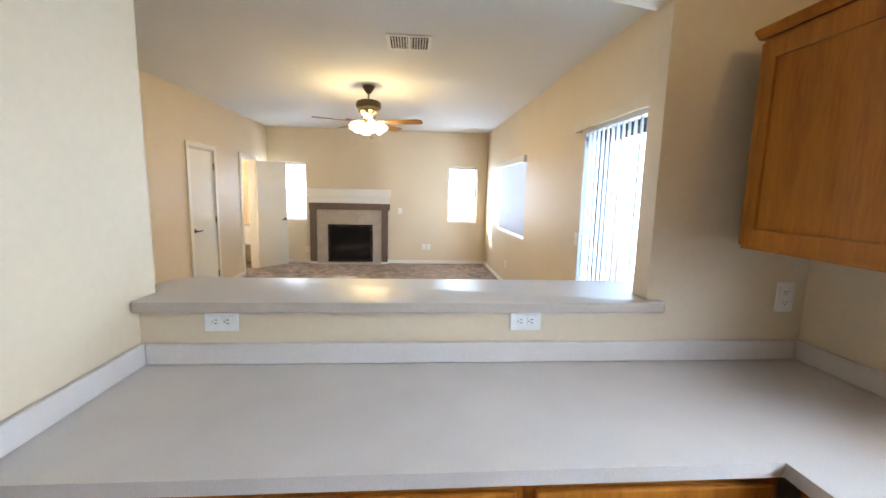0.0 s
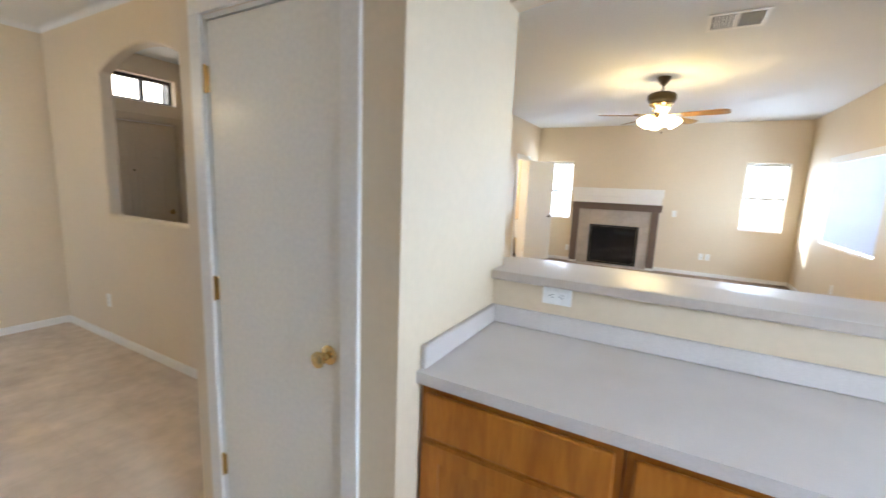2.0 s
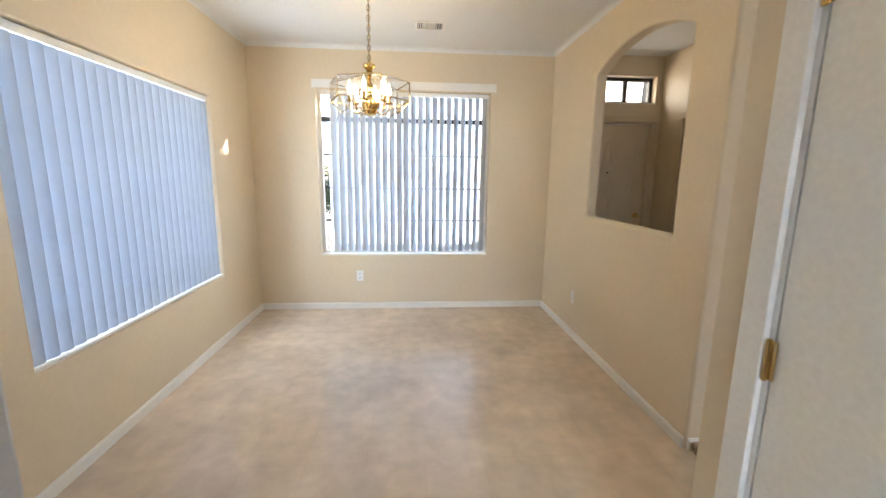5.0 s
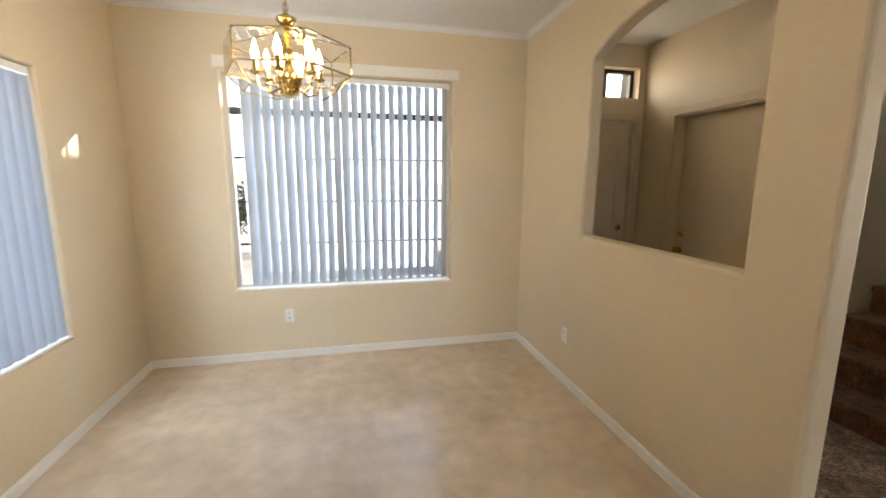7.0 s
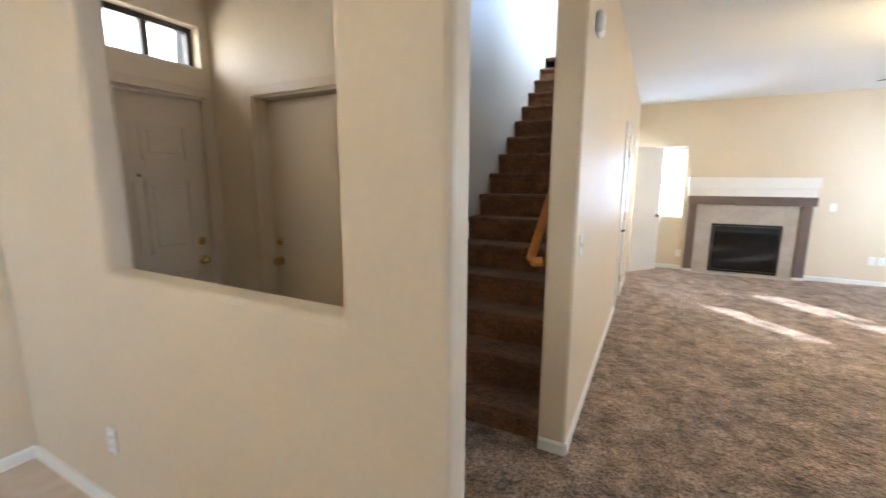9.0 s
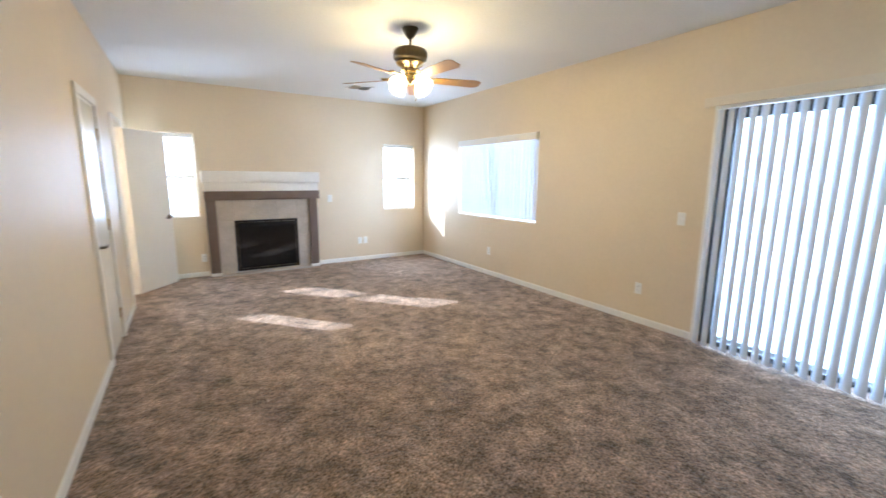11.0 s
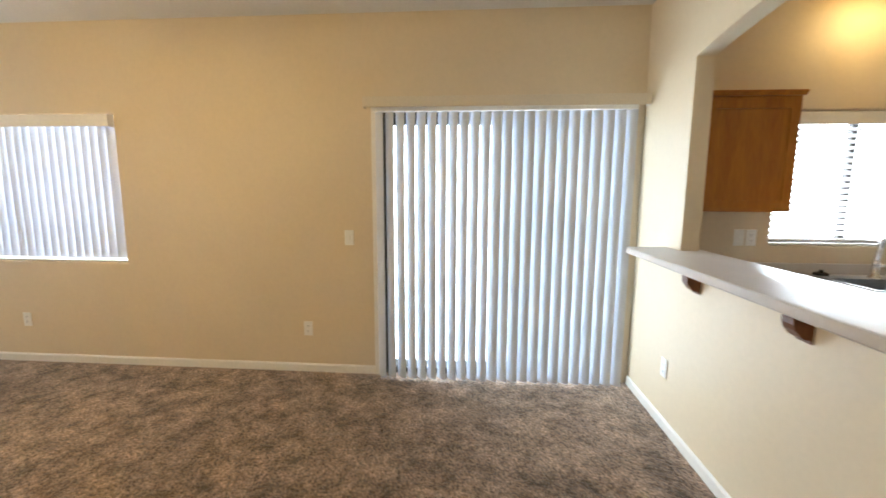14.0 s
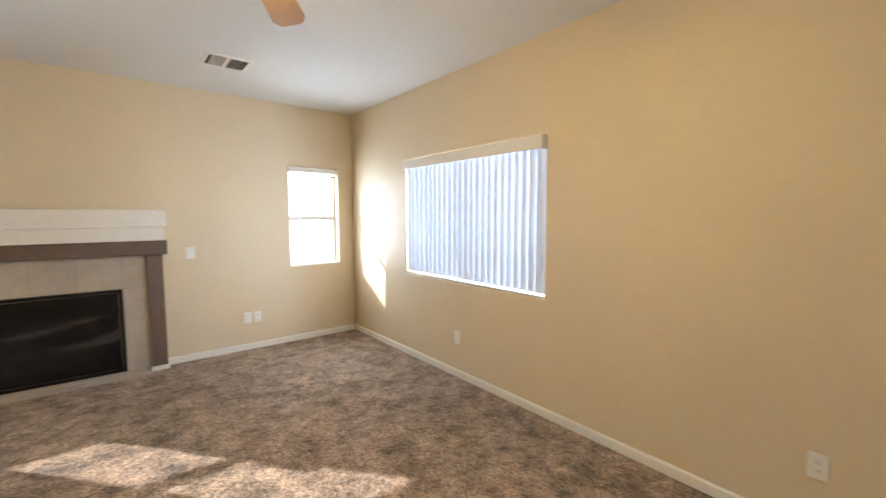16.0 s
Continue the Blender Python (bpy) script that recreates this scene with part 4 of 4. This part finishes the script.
# ---- plates on the walls ----
def plate(kind, wall, at, u, z, across=False):
    ob = tagged(new("wall_outlet" if kind == "outlet" else "light_switch"), "white duplex wall outlet" if kind == "outlet" else "white wall light switch", "outlet" if kind == "outlet" else "switch", "wall plates")
    ob.matrix_basis = plane_pose(wall, at, u) @ pose(0, 0, z, 0, 90 if across else 0, 0)
    part("plate", box(-0.036, 0.036, -0.007, -0.001, -0.058, 0.058, 0.003), PLASTIC, ob)
    if kind == "outlet":
        for s in (-0.02, 0.02):
            face = part("socket", box(-0.016, 0.016, -0.009, -0.006, s - 0.014, s + 0.014, 0.002), PLASTIC, ob)
            for a in (-0.006, 0.006):
                part("slot", box(a - 0.0012, a + 0.0012, -0.0096, -0.0088, s - 0.002, s + 0.007), SLOT, face)
            part("slot", box(-0.002, 0.002, -0.0096, -0.0088, s - 0.01, s - 0.006), SLOT, face)
    else:
        part("rocker", box(-0.008, 0.008, -0.014, -0.006, -0.012, 0.012, 0.002), PLASTIC, ob)
    return ob


for kind, wall, at, u, z, across in (
        ("outlet", "north", YB, -0.505, 1.072, True), ("outlet", "north", YB, 0.575, 1.072, True), ("outlet", "north", YB, 1.585, 1.165, False),
        ("outlet", "east", XR, 0.74, 1.17, False), ("switch", "east", XR, 0.82, 1.17, False),
        ("outlet", "east", XR, 6.404, 0.411, False), ("outlet", "east", XR, 3.99, 0.405, False), ("switch", "east", XR, 3.641, 1.133, False),
        ("outlet", "north", YF, 0.40, 0.40, False), ("outlet", "north", YF, 0.50, 0.40, False), ("switch", "north", YF, -0.10, 1.137, False),
        ("outlet", "west", XD, -0.634, 0.371, False), ("outlet", "north", YB, -4.382, 0.372, False),
        ("switch", "west", XL, 2.82, 1.167, False), ("outlet", "south", YL, 1.11, 0.42, False), ("switch", "west", -3.84, 2.9, 1.33, False),
        ("outlet", "north", YF, -1.96, 0.32, False)):
    plate(kind, wall, at, u, z, across)


def door_chime():
    ob = tagged(new("door_chime"), "small round off-white chime box high on the wall", "chime")
    ob.matrix_basis = plane_pose("west", XL, 2.93) @ pose(0, 0, 2.26)
    part("housing", box(-0.05, 0.05, -0.04, -0.001, -0.055, 0.055, 0.018), PLASTIC, ob)
    return ob


door_chime()


def handrail():
    ob = tagged(new("handrail"), "amber wooden handrail on the stair wall", "handrail")
    ob.location = (XL - 0.147, 2.74, 0.0)
    s = RISER / TREAD
    pts = [(-0.01, -0.06, 1.09), (-0.05, -0.07, 1.085), (-0.075, -0.04, 1.10)] + [(-0.075, 0.0 + 0.5 * i, 1.13 + 0.5 * i * s) for i in range(8)]
    part("rail", tube(pts, 0.024, 10), AMBER, ob, "", True)
    for y in (0.5, 1.7, 2.9):
        part("bracket", tube([(-0.001, y, 1.04 + y * s), (-0.06, y, 1.05 + y * s), (-0.075, y, 1.11 + y * s)], 0.008, 8), BRASS, ob, "", True)
    return ob


handrail()


# ---- living room ----
def fireplace():
    ob = tagged(new("fireplace"), "gas fireplace with beige tile surround, brown frame and white mantel", "fireplace")
    ob.location = (-1.1, YF, 0)
    y = -0.002
    part("mantel_shelf", box(-0.815, 0.805, -0.145, y, 1.4, 1.56, 0.006), TRIM, ob, "white boxed mantel shelf")
    part("frieze", box(-0.795, 0.785, -0.115, y, 1.275, 1.399, 0.003), TRIM, ob, "white painted frieze board")
    part("header", box(-0.8, 0.8, -0.118, y, 1.145, 1.274, 0.004), UMBER, ob, "brown painted header")
    for a, b in ((-0.79, -0.665), (0.635, 0.76)):
        part("pilaster", box(a, b, -0.105, y, 0.09, 1.144, 0.004), UMBER, ob, "brown painted upright")
        part("plinth", box(a - 0.008, b + 0.008, -0.115, y, 0.0, 0.089, 0.004), TRIM, ob, "white plinth block")
    part("surround_backing", solid([(-0.664, 0.634, -0.062, y, 0.0, 1.143)], [(-0.44, 0.45, -1, 1, 0.085, 0.845)]), GROUT, ob)
    xs = [-0.664, -0.44, -0.143, 0.154, 0.45, 0.634]
    zs = [0.0, 0.085, 0.316, 0.575, 0.845, 1.143]
    for i in range(5):
        for j in range(5):
            if 1 <= i <= 3 and 1 <= j <= 3:
                continue
            a, b, c, d = xs[i] + 0.002, xs[i + 1] - 0.002, zs[j] + 0.002, zs[j + 1] - 0.002
            part("tile", box(a, b, -0.07, -0.0625, c, d, 0.0015), TILE, ob)
    part("firebox", solid([(-0.438, 0.448, -0.06, 0.35, 0.087, 0.843)], [(-0.42, 0.43, -1, 0.33, 0.1, 0.83)]), SOOT, ob, "black metal firebox")
    part("firebox_frame", ring(-0.439, 0.449, 0.086, 0.844, -0.074, -0.061, 0.03), BLACK, ob, "black metal front frame")
    glass = part("glass_front", box(-0.405, 0.415, -0.068, -0.064, 0.12, 0.81), HEARTH_GLASS, ob, "dark glass front")
    for k in range(3):
        part("louvre", box(-0.4, 0.41, -0.075, -0.069, 0.755 + 0.022 * k, 0.768 + 0.022 * k, 0.002), BLACK, ob)
    for x, yy, r in ((-0.15, 0.12, 8), (0.1, 0.1, -14), (0.0, 0.16, 3)):
        part("log", lathe([(0.02, -0.2), (0.045, -0.19), (0.05, 0.0), (0.042, 0.19), (0.02, 0.2)], 10, None, pose(x, yy, 0.17, 0, 90, r)), BARK, ob, "", True)
    return ob


HEARTH_GLASS = bpy.data.materials.new("dark_hearth_glass")
HEARTH_GLASS.use_nodes = True
hb = HEARTH_GLASS.node_tree.nodes["Principled BSDF"]
hb.inputs["Specular IOR Level"].default_value = 0.5
hb.inputs["Base Color"].default_value, hb.inputs["Roughness"].default_value = (0.004, 0.005, 0.007, 1), 0.06
fireplace()
hearth = tagged(new("hearth"), "flush strip of beige tiles before the fireplace", "hearth", kind="structure")
hearth.location = (-1.1, YF, 0.0)
for k in range(5):
    part("tile", box(-0.664 + 0.26 * k + 0.002, -0.664 + 0.26 * (k + 1) - 0.002, -0.20, -0.072, 0.046, 0.055, 0.0015), TILE, hearth)


def blade_mesh():
    out = rounded_outline([(0.0, -0.05, 0.0), (0.38, -0.068, 0.03), (0.432, -0.045, 0.02), (0.432, 0.045, 0.02), (0.38, 0.068, 0.03), (0.0, 0.05, 0)], 4)
    return mesh_of("blade", slab(out, -0.003, 0.003, 0.0015), BLADE)


def ceiling_fan():
    ob = thing("ceiling_fan", (-0.371, 4.99, H), "antique brass ceiling fan with five honey wood blades, lamps lit", "ceiling fan")
    part("canopy", lathe([(0.07, 0.0), (0.07, -0.01), (0.062, -0.03), (0.04, -0.065), (0.022, -0.085), (0.012, -0.09)], 24), BRONZE, ob, "", True)
    part("downrod", lathe([(0.011, -0.085), (0.011, -0.155)], 12), BRONZE, ob, "", True)
    part("motor", lathe([(0.03, -0.15), (0.09, -0.158), (0.132, -0.174), (0.146, -0.195), (0.146, -0.235), (0.136, -0.258), (0.11, -0.272)], 32), BRONZE, ob, "", True)
    part("motor_band", lathe([(0.118, -0.268), (0.124, -0.28), (0.112, -0.298), (0.08, -0.315), (0.072, -0.33), (0.088, -0.343), (0.085, -0.352), (0.055, -0.36)], 32), BRASS, ob, "", True)
    part("light_hub", lathe([(0.055, -0.355), (0.055, -0.37), (0.045, -0.38), (0.06, -0.39), (0.06, -0.41), (0.03, -0.435), (0.012, -0.45), (0.001, -0.46)], 24), BRASS, ob, "", True)
    me = blade_mesh()
    for k in range(5):
        a = 58 + 72 * k
        arm = part("blade_arm", prism(rounded_outline([(0.07, -0.018, 0), (0.2, -0.012, 0.0), (0.27, -0.045, 0.01), (0.27, 0.045, 0.01), (0.2, 0.012, 0), (0.07, 0.018, 0)], 3), "z", -0.004, 0.004), BRASS, ob)
        arm.matrix_basis = pose(0, 0, -0.395, 0, 0, a)
        piece("blade", me, arm, (0.215, 0, -0.012), -13, 0, 0)
    shade = lathe([(0.022, 0.0), (0.024, -0.012), (0.04, -0.035), (0.056, -0.06), (0.062, -0.085), (0.06, -0.1), (0.052, -0.108), (0.045, -0.1), (0.05, -0.085), (0.001, -0.05)], 18)
    sme = mesh_of("shade", shade, FROST, True)
    for k in range(4):
        a = 20 + 90 * k
        part("lamp_arm", tube([(0.04 * math.cos(radians(a)), 0.04 * math.sin(radians(a)), -0.385), (0.075 * math.cos(radians(a)), 0.075 * math.sin(radians(a)), -0.395), (0.1 * math.cos(radians(a)), 0.1 * math.sin(radians(a)), -0.41)], 0.012, 8), BRASS, ob, "", True)
        sh = piece("shade", sme, ob, (0.1 * math.cos(radians(a)), 0.1 * math.sin(radians(a)), -0.41), 0, 0, 0)
        sh.matrix_basis = pose(0.1 * math.cos(radians(a)), 0.1 * math.sin(radians(a)), -0.405, 0, 0, a) @ pose(0, 0, 0, 0, -38, 0) @ Matrix.Scale(1.15, 4)
        sh.visible_shadow = False
        tagged(sh, "glowing frosted glass shade")
    part("pull_chain", tube([(0.03, -0.03, -0.43), (0.034, -0.034, -0.575)], 0.0016, 5), BRASS, ob)
    part("chain_fob", lathe([(0.001, -0.6), (0.007, -0.594), (0.008, -0.582), (0.002, -0.572)], 10, None, Matrix.Translation((0.034, -0.034, 0))), BRONZE, ob)
    return ob


ceiling_fan()


def vent(x, y, w, d, label):
    ob = thing("ceiling_vent", (x, y, H), label, "air vent")
    part("frame", solid([(-w / 2, w / 2, -d / 2, d / 2, -0.008, -0.001)], [(-w / 2 + 0.028, -0.012, -d / 2 + 0.03, d / 2 - 0.03, -1, 1), (0.012, w / 2 - 0.028, -d / 2 + 0.03, d / 2 - 0.03, -1, 1)]), TRIM, ob)
    # Flat dark sheet on the ceiling paints the shade inside the vent; no hollow.
    part("dark_backing", box(-w / 2 + 0.02, w / 2 - 0.02, -d / 2 + 0.02, d / 2 - 0.02, -0.0011, -0.0006), SLOT, ob)
    n = int((w / 2 - 0.04) / 0.022)
    me = mesh_of("slat", box(-0.001, 0.001, -d / 2 + 0.03, d / 2 - 0.03, -0.008, 0.008), TRIM)
    for s in (-1, 1):
        for i in range(n):
            piece("slat", me, ob, (s * (0.022 + 0.022 * i), 0, -0.009), 0, s * 40, 0)
    return ob


vent(0.112, 3.52, 0.36, 0.34, "white metal ceiling vent with dark slots")
vent(0.097, 7.43, 0.34, 0.3, "white metal ceiling vent by the corner")


def three_way_vent(x, y, w, d):
    """A register with a dark middle bay and a slatted bay at each end, long side along y."""
    ob = thing("ceiling_vent", (x, y, H), "small white metal three-way ceiling vent in the dining area", "air vent")
    bays = [(-d / 2 + 0.022, -d / 6 - 0.006), (-d / 6 + 0.006, d / 6 - 0.006), (d / 6 + 0.006, d / 2 - 0.022)]
    part("frame", solid([(-w / 2, w / 2, -d / 2, d / 2, -0.008, -0.001)], [(-w / 2 + 0.026, w / 2 - 0.026, a, b, -1, 1) for a, b in bays]), TRIM, ob)
    # Dark sheet again stands for the shaded hollow behind the slats.
    part("dark_backing", box(-w / 2 + 0.02, w / 2 - 0.02, -d / 2 + 0.02, d / 2 - 0.02, -0.0011, -0.0006), SLOT, ob)
    cross = mesh_of("slat", box(-0.001, 0.001, bays[1][0], bays[1][1], -0.006, 0.006), TRIM)
    along = mesh_of("slat", box(-w / 2 + 0.026, w / 2 - 0.026, -0.001, 0.001, -0.006, 0.006), TRIM)
    for i in range(5):
        piece("slat", cross, ob, (-w / 2 + 0.045 + 0.028 * i, 0, -0.008), 0, -30, 0)
    for (a, b), tilt in ((bays[0], 45), (bays[2], -45)):
        for i in range(3):
            piece("slat", along, ob, (0, a + (b - a) * (i + 0.5) / 3, -0.008), tilt, 0, 0)
    return ob


three_way_vent(-4.645, 0.09, 0.2, 0.26)


# ---- dining area ----
def chandelier():
    ob = thing("chandelier", (-3.775, -0.35, H), "polished brass chandelier with clear glass panels and lit flame bulbs", "chandelier")
    part("canopy", lathe([(0.06, -0.001), (0.06, -0.01), (0.045, -0.025), (0.015, -0.035)], 22), BRASS, ob, "", True)
    pts = [(0.011 * math.cos(t * math.pi / 6), 0, 0.02 * math.sin(t * math.pi / 6)) for t in range(13)]
    lme = mesh_of("chain_link", tube(pts, 0.0028, 6), BRASS, True)
    for k in range(16):
        piece("chain_link", lme, ob, (0, 0, -0.05 - 0.0305 * k), 0, 0, 90 * (k % 2))
    part("cord", tube([(0.003, 0, -0.03), (-0.003, 0.002, -0.3), (0.002, 0, -0.54)], 0.0025, 5), BRONZE, ob)
    part("top_cap", lathe([(0.012, -0.53), (0.02, -0.54), (0.042, -0.55), (0.045, -0.562), (0.03, -0.578), (0.018, -0.59), (0.03, -0.6), (0.06, -0.612), (0.062, -0.616)], 24), BRASS, ob, "", True)
    part("stem", lathe([(0.012, -0.6), (0.012, -0.66), (0.022, -0.68), (0.03, -0.71), (0.02, -0.74), (0.03, -0.76), (0.05, -0.79), (0.055, -0.82), (0.04, -0.85), (0.045, -0.87), (0.001, -0.885)], 22), BRASS, ob, "", True)
    n, r_top, r_mid, r_low = 6, 0.06, 0.275, 0.20
    z_top, z_mid, z_low, z_bot = -0.615, -0.665, -0.785, -0.86

    def at(r, k, z):
        a = 2 * math.pi * k / n + 0.35
        return Vector((r * math.cos(a), r * math.sin(a), z))

    for k in range(n):
        for quad in ((at(r_top, k, z_top), at(r_top, k + 1, z_top), at(r_mid, k + 1, z_mid), at(r_mid, k, z_mid)),
                     (at(r_mid, k, z_mid), at(r_mid, k + 1, z_mid), at(r_mid, k + 1, z_low), at(r_mid, k, z_low)),
                     (at(r_mid, k, z_low), at(r_mid, k + 1, z_low), at(r_low, k + 1, z_bot), at(r_low, k, z_bot))):
            bm = bmesh.new()
            c = sum(quad, Vector()) / 4
            nrm = (quad[1] - quad[0]).cross(quad[3] - quad[0]).normalized() * 0.0015
            lo, hi = [bm.verts.new(c + (q - c) * 0.985 - nrm) for q in quad], [bm.verts.new(c + (q - c) * 0.9 + nrm) for q in quad]
            bm.faces.new(lo), bm.faces.new(hi[::-1])
            for i in range(4):
                bm.faces.new((lo[i], lo[(i + 1) % 4], hi[(i + 1) % 4], hi[i]))
            g = part("glass_panel", bm, FACET, ob)
            g.visible_shadow = False
        for a, b in ((at(r_top, k, z_top), at(r_mid, k, z_mid)), (at(r_mid, k, z_mid), at(r_mid, k + 1, z_mid)), (at(r_mid, k, z_mid), at(r_mid, k, z_low)), (at(r_mid, k, z_low), at(r_mid, k + 1, z_low)), (at(r_mid, k, z_low), at(r_low, k, z_bot))):
            part("came", tube([a, b], 0.0026, 6), BRASS, ob)
        a = 2 * math.pi * (k + 0.5) / n + 0.35
        x, y = 0.135 * math.cos(a), 0.135 * math.sin(a)
        part("candle_arm", tube([(0.03 * math.cos(a), 0.03 * math.sin(a), -0.84), (0.08 * math.cos(a), 0.08 * math.sin(a), -0.868), (0.125 * math.cos(a), 0.125 * math.sin(a), -0.85), (x, y, -0.8)], 0.005, 7), BRASS, ob, "", True)
        part("candle_cup", lathe([(0.008, -0.8), (0.022, -0.795), (0.024, -0.785), (0.012, -0.78), (0.011, -0.74), (0.001, -0.739)], 14, None, Matrix.Translation((x, y, 0))), BRASS, ob, "", True)
        bl = part("flame_bulb", lathe([(0.006, -0.74), (0.012, -0.728), (0.016, -0.712), (0.012, -0.69), (0.005, -0.67), (0.001, -0.655)], 14, None, Matrix.Translation((x, y, 0))), FLAME, ob, "glowing flame-shaped bulb", True)
        bl.visible_shadow = False
    return ob


chandelier()


# ---- powder room ----
def toilet():
    ob = thing("toilet", (-3.2, 8.19, PILE), "white porcelain toilet with its tank against the wall", "toilet")
    part("tank", box(-0.22, 0.22, 0.0, 0.19, 0.38, 0.74, 0.02, seg=3), PORCELAIN, ob)
    part("tank_lid", box(-0.23, 0.23, -0.01, 0.2, 0.741, 0.775, 0.012, seg=3), PORCELAIN, ob)
    bm = lathe([(0.11, 0.0), (0.115, 0.03), (0.09, 0.12), (0.11, 0.25), (0.17, 0.35), (0.185, 0.39), (0.15, 0.395), (0.12, 0.3), (0.001, 0.26)], 24)
    bm.transform(Matrix.Translation((0, -0.25, 0)) @ Matrix.Diagonal((1, 1.3, 1, 1)))
    part("bowl", bm, PORCELAIN, ob, "", True)
    bm = lathe([(0.19, 0.396), (0.19, 0.415), (0.12, 0.425), (0.001, 0.427)], 24)
    bm.transform(Matrix.Translation((0, -0.25, 0)) @ Matrix.Diagonal((1, 1.3, 1, 1)))
    part("seat_lid", bm, PORCELAIN, ob, "", True)
    return ob


toilet()

# ---- outside ----
setting("ground", box(-400, 400, -400, 400, -0.4, -0.16), GRAVEL, "tan desert gravel ground", "ground")
# Assumed garage block; its height keeps sun off all but the window's upper corner.
setting("wall_sun_block", box(-12.0, XD - 0.157, 2.765, YF + 0.1, -0.16, 4.46), STUCCO, "assumed plain tan stucco garage wall, placed to shade the front window", "wall")
setting("patio", box(XR + 0.2, 5.2, 0.2, 5.5, -0.159, -0.06, 0.01), CONCRETE, "pale concrete patio slab", "patio")


def block_fence(name, place, rz, length):
    ob = tagged(new(name), "tan concrete block garden wall", "garden wall", kind="structure")
    ob.matrix_basis = pose(*place, 0, 0, rz)
    me = mesh_of("block", box(-0.196, 0.196, -0.07, 0.07, -0.096, 0.096, 0.004, seg=1), BLOCK)
    part("footing", box(0, length, -0.06, 0.06, 0, 1.74), BLOCK, ob)
    for j in range(9):
        for i in range(int(length / 0.4)):
            piece("block", me, ob, (0.2 + 0.4 * i + (0.2 if j % 2 else 0), 0, 0.1 + 0.2 * j))
    part("cap", box(-0.02, length + 0.02, -0.1, 0.1, 1.8, 1.86, 0.006), BLOCK, ob)
    return ob


block_fence("fence_east", (6.6, -3.0, -0.16), 90, 13.2)


def tree(name, place, height, spread, seed, label):
    rng = random.Random(seed)
    ob = thing(name, place, label, "tree")
    bm = bmesh.new()
    tips = []
    join(bm, tube([(0, 0, 0), (0.04, 0.02, height * 0.25), (-0.03, 0.05, height * 0.5)], 0.07, 8))
    for k in range(9):
        a, up = rng.uniform(0, 6.28), rng.uniform(0.6, 1.0)
        e = Vector((math.cos(a) * spread * rng.uniform(0.4, 0.9), math.sin(a) * spread * rng.uniform(0.4, 0.9), height * up))
        tube([(0, 0.03, height * rng.uniform(0.3, 0.5)), e * 0.5 + Vector((0, 0, height * 0.22)), e], 0.022, 6, bm)
        tips += [e, e * 0.7 + Vector((0, 0, height * 0.12))]
    part("trunk", bm, BARK, ob, "", True)
    verts, faces = [], []
    for t in tips:
        for q in range(90):
            c = t + Vector((rng.gauss(0, 1), rng.gauss(0, 1), rng.gauss(0, 0.8))) * spread * 0.24
            u = Vector((rng.gauss(0, 1), rng.gauss(0, 1), rng.gauss(0, 1))).normalized()
            v = u.orthogonal().normalized()
            n0 = len(verts)
            verts += [c - u * 0.06, c + v * 0.022, c + u * 0.06, c - v * 0.022]
            faces.append((n0, n0 + 1, n0 + 2, n0 + 3))
    me = bpy.data.meshes.new("crown")
    me.from_pydata([tuple(v) for v in verts], [], faces)
    me.materials.append(LEAF)
    crown = new("crown", me)
    crown.parent = ob
    return ob


tree("tree", (8.5, 1.0, -0.16), 4.2, 1.7, 3, "leafy green tree beyond the garden wall")
tree("tree", (-14.0, 0.2, -0.16), 3.6, 1.6, 5, "leafy green tree in the front yard")
tree("shrub", (-11.5, -2.6, -0.16), 1.7, 1.0, 7, "rounded green shrub in the front yard")
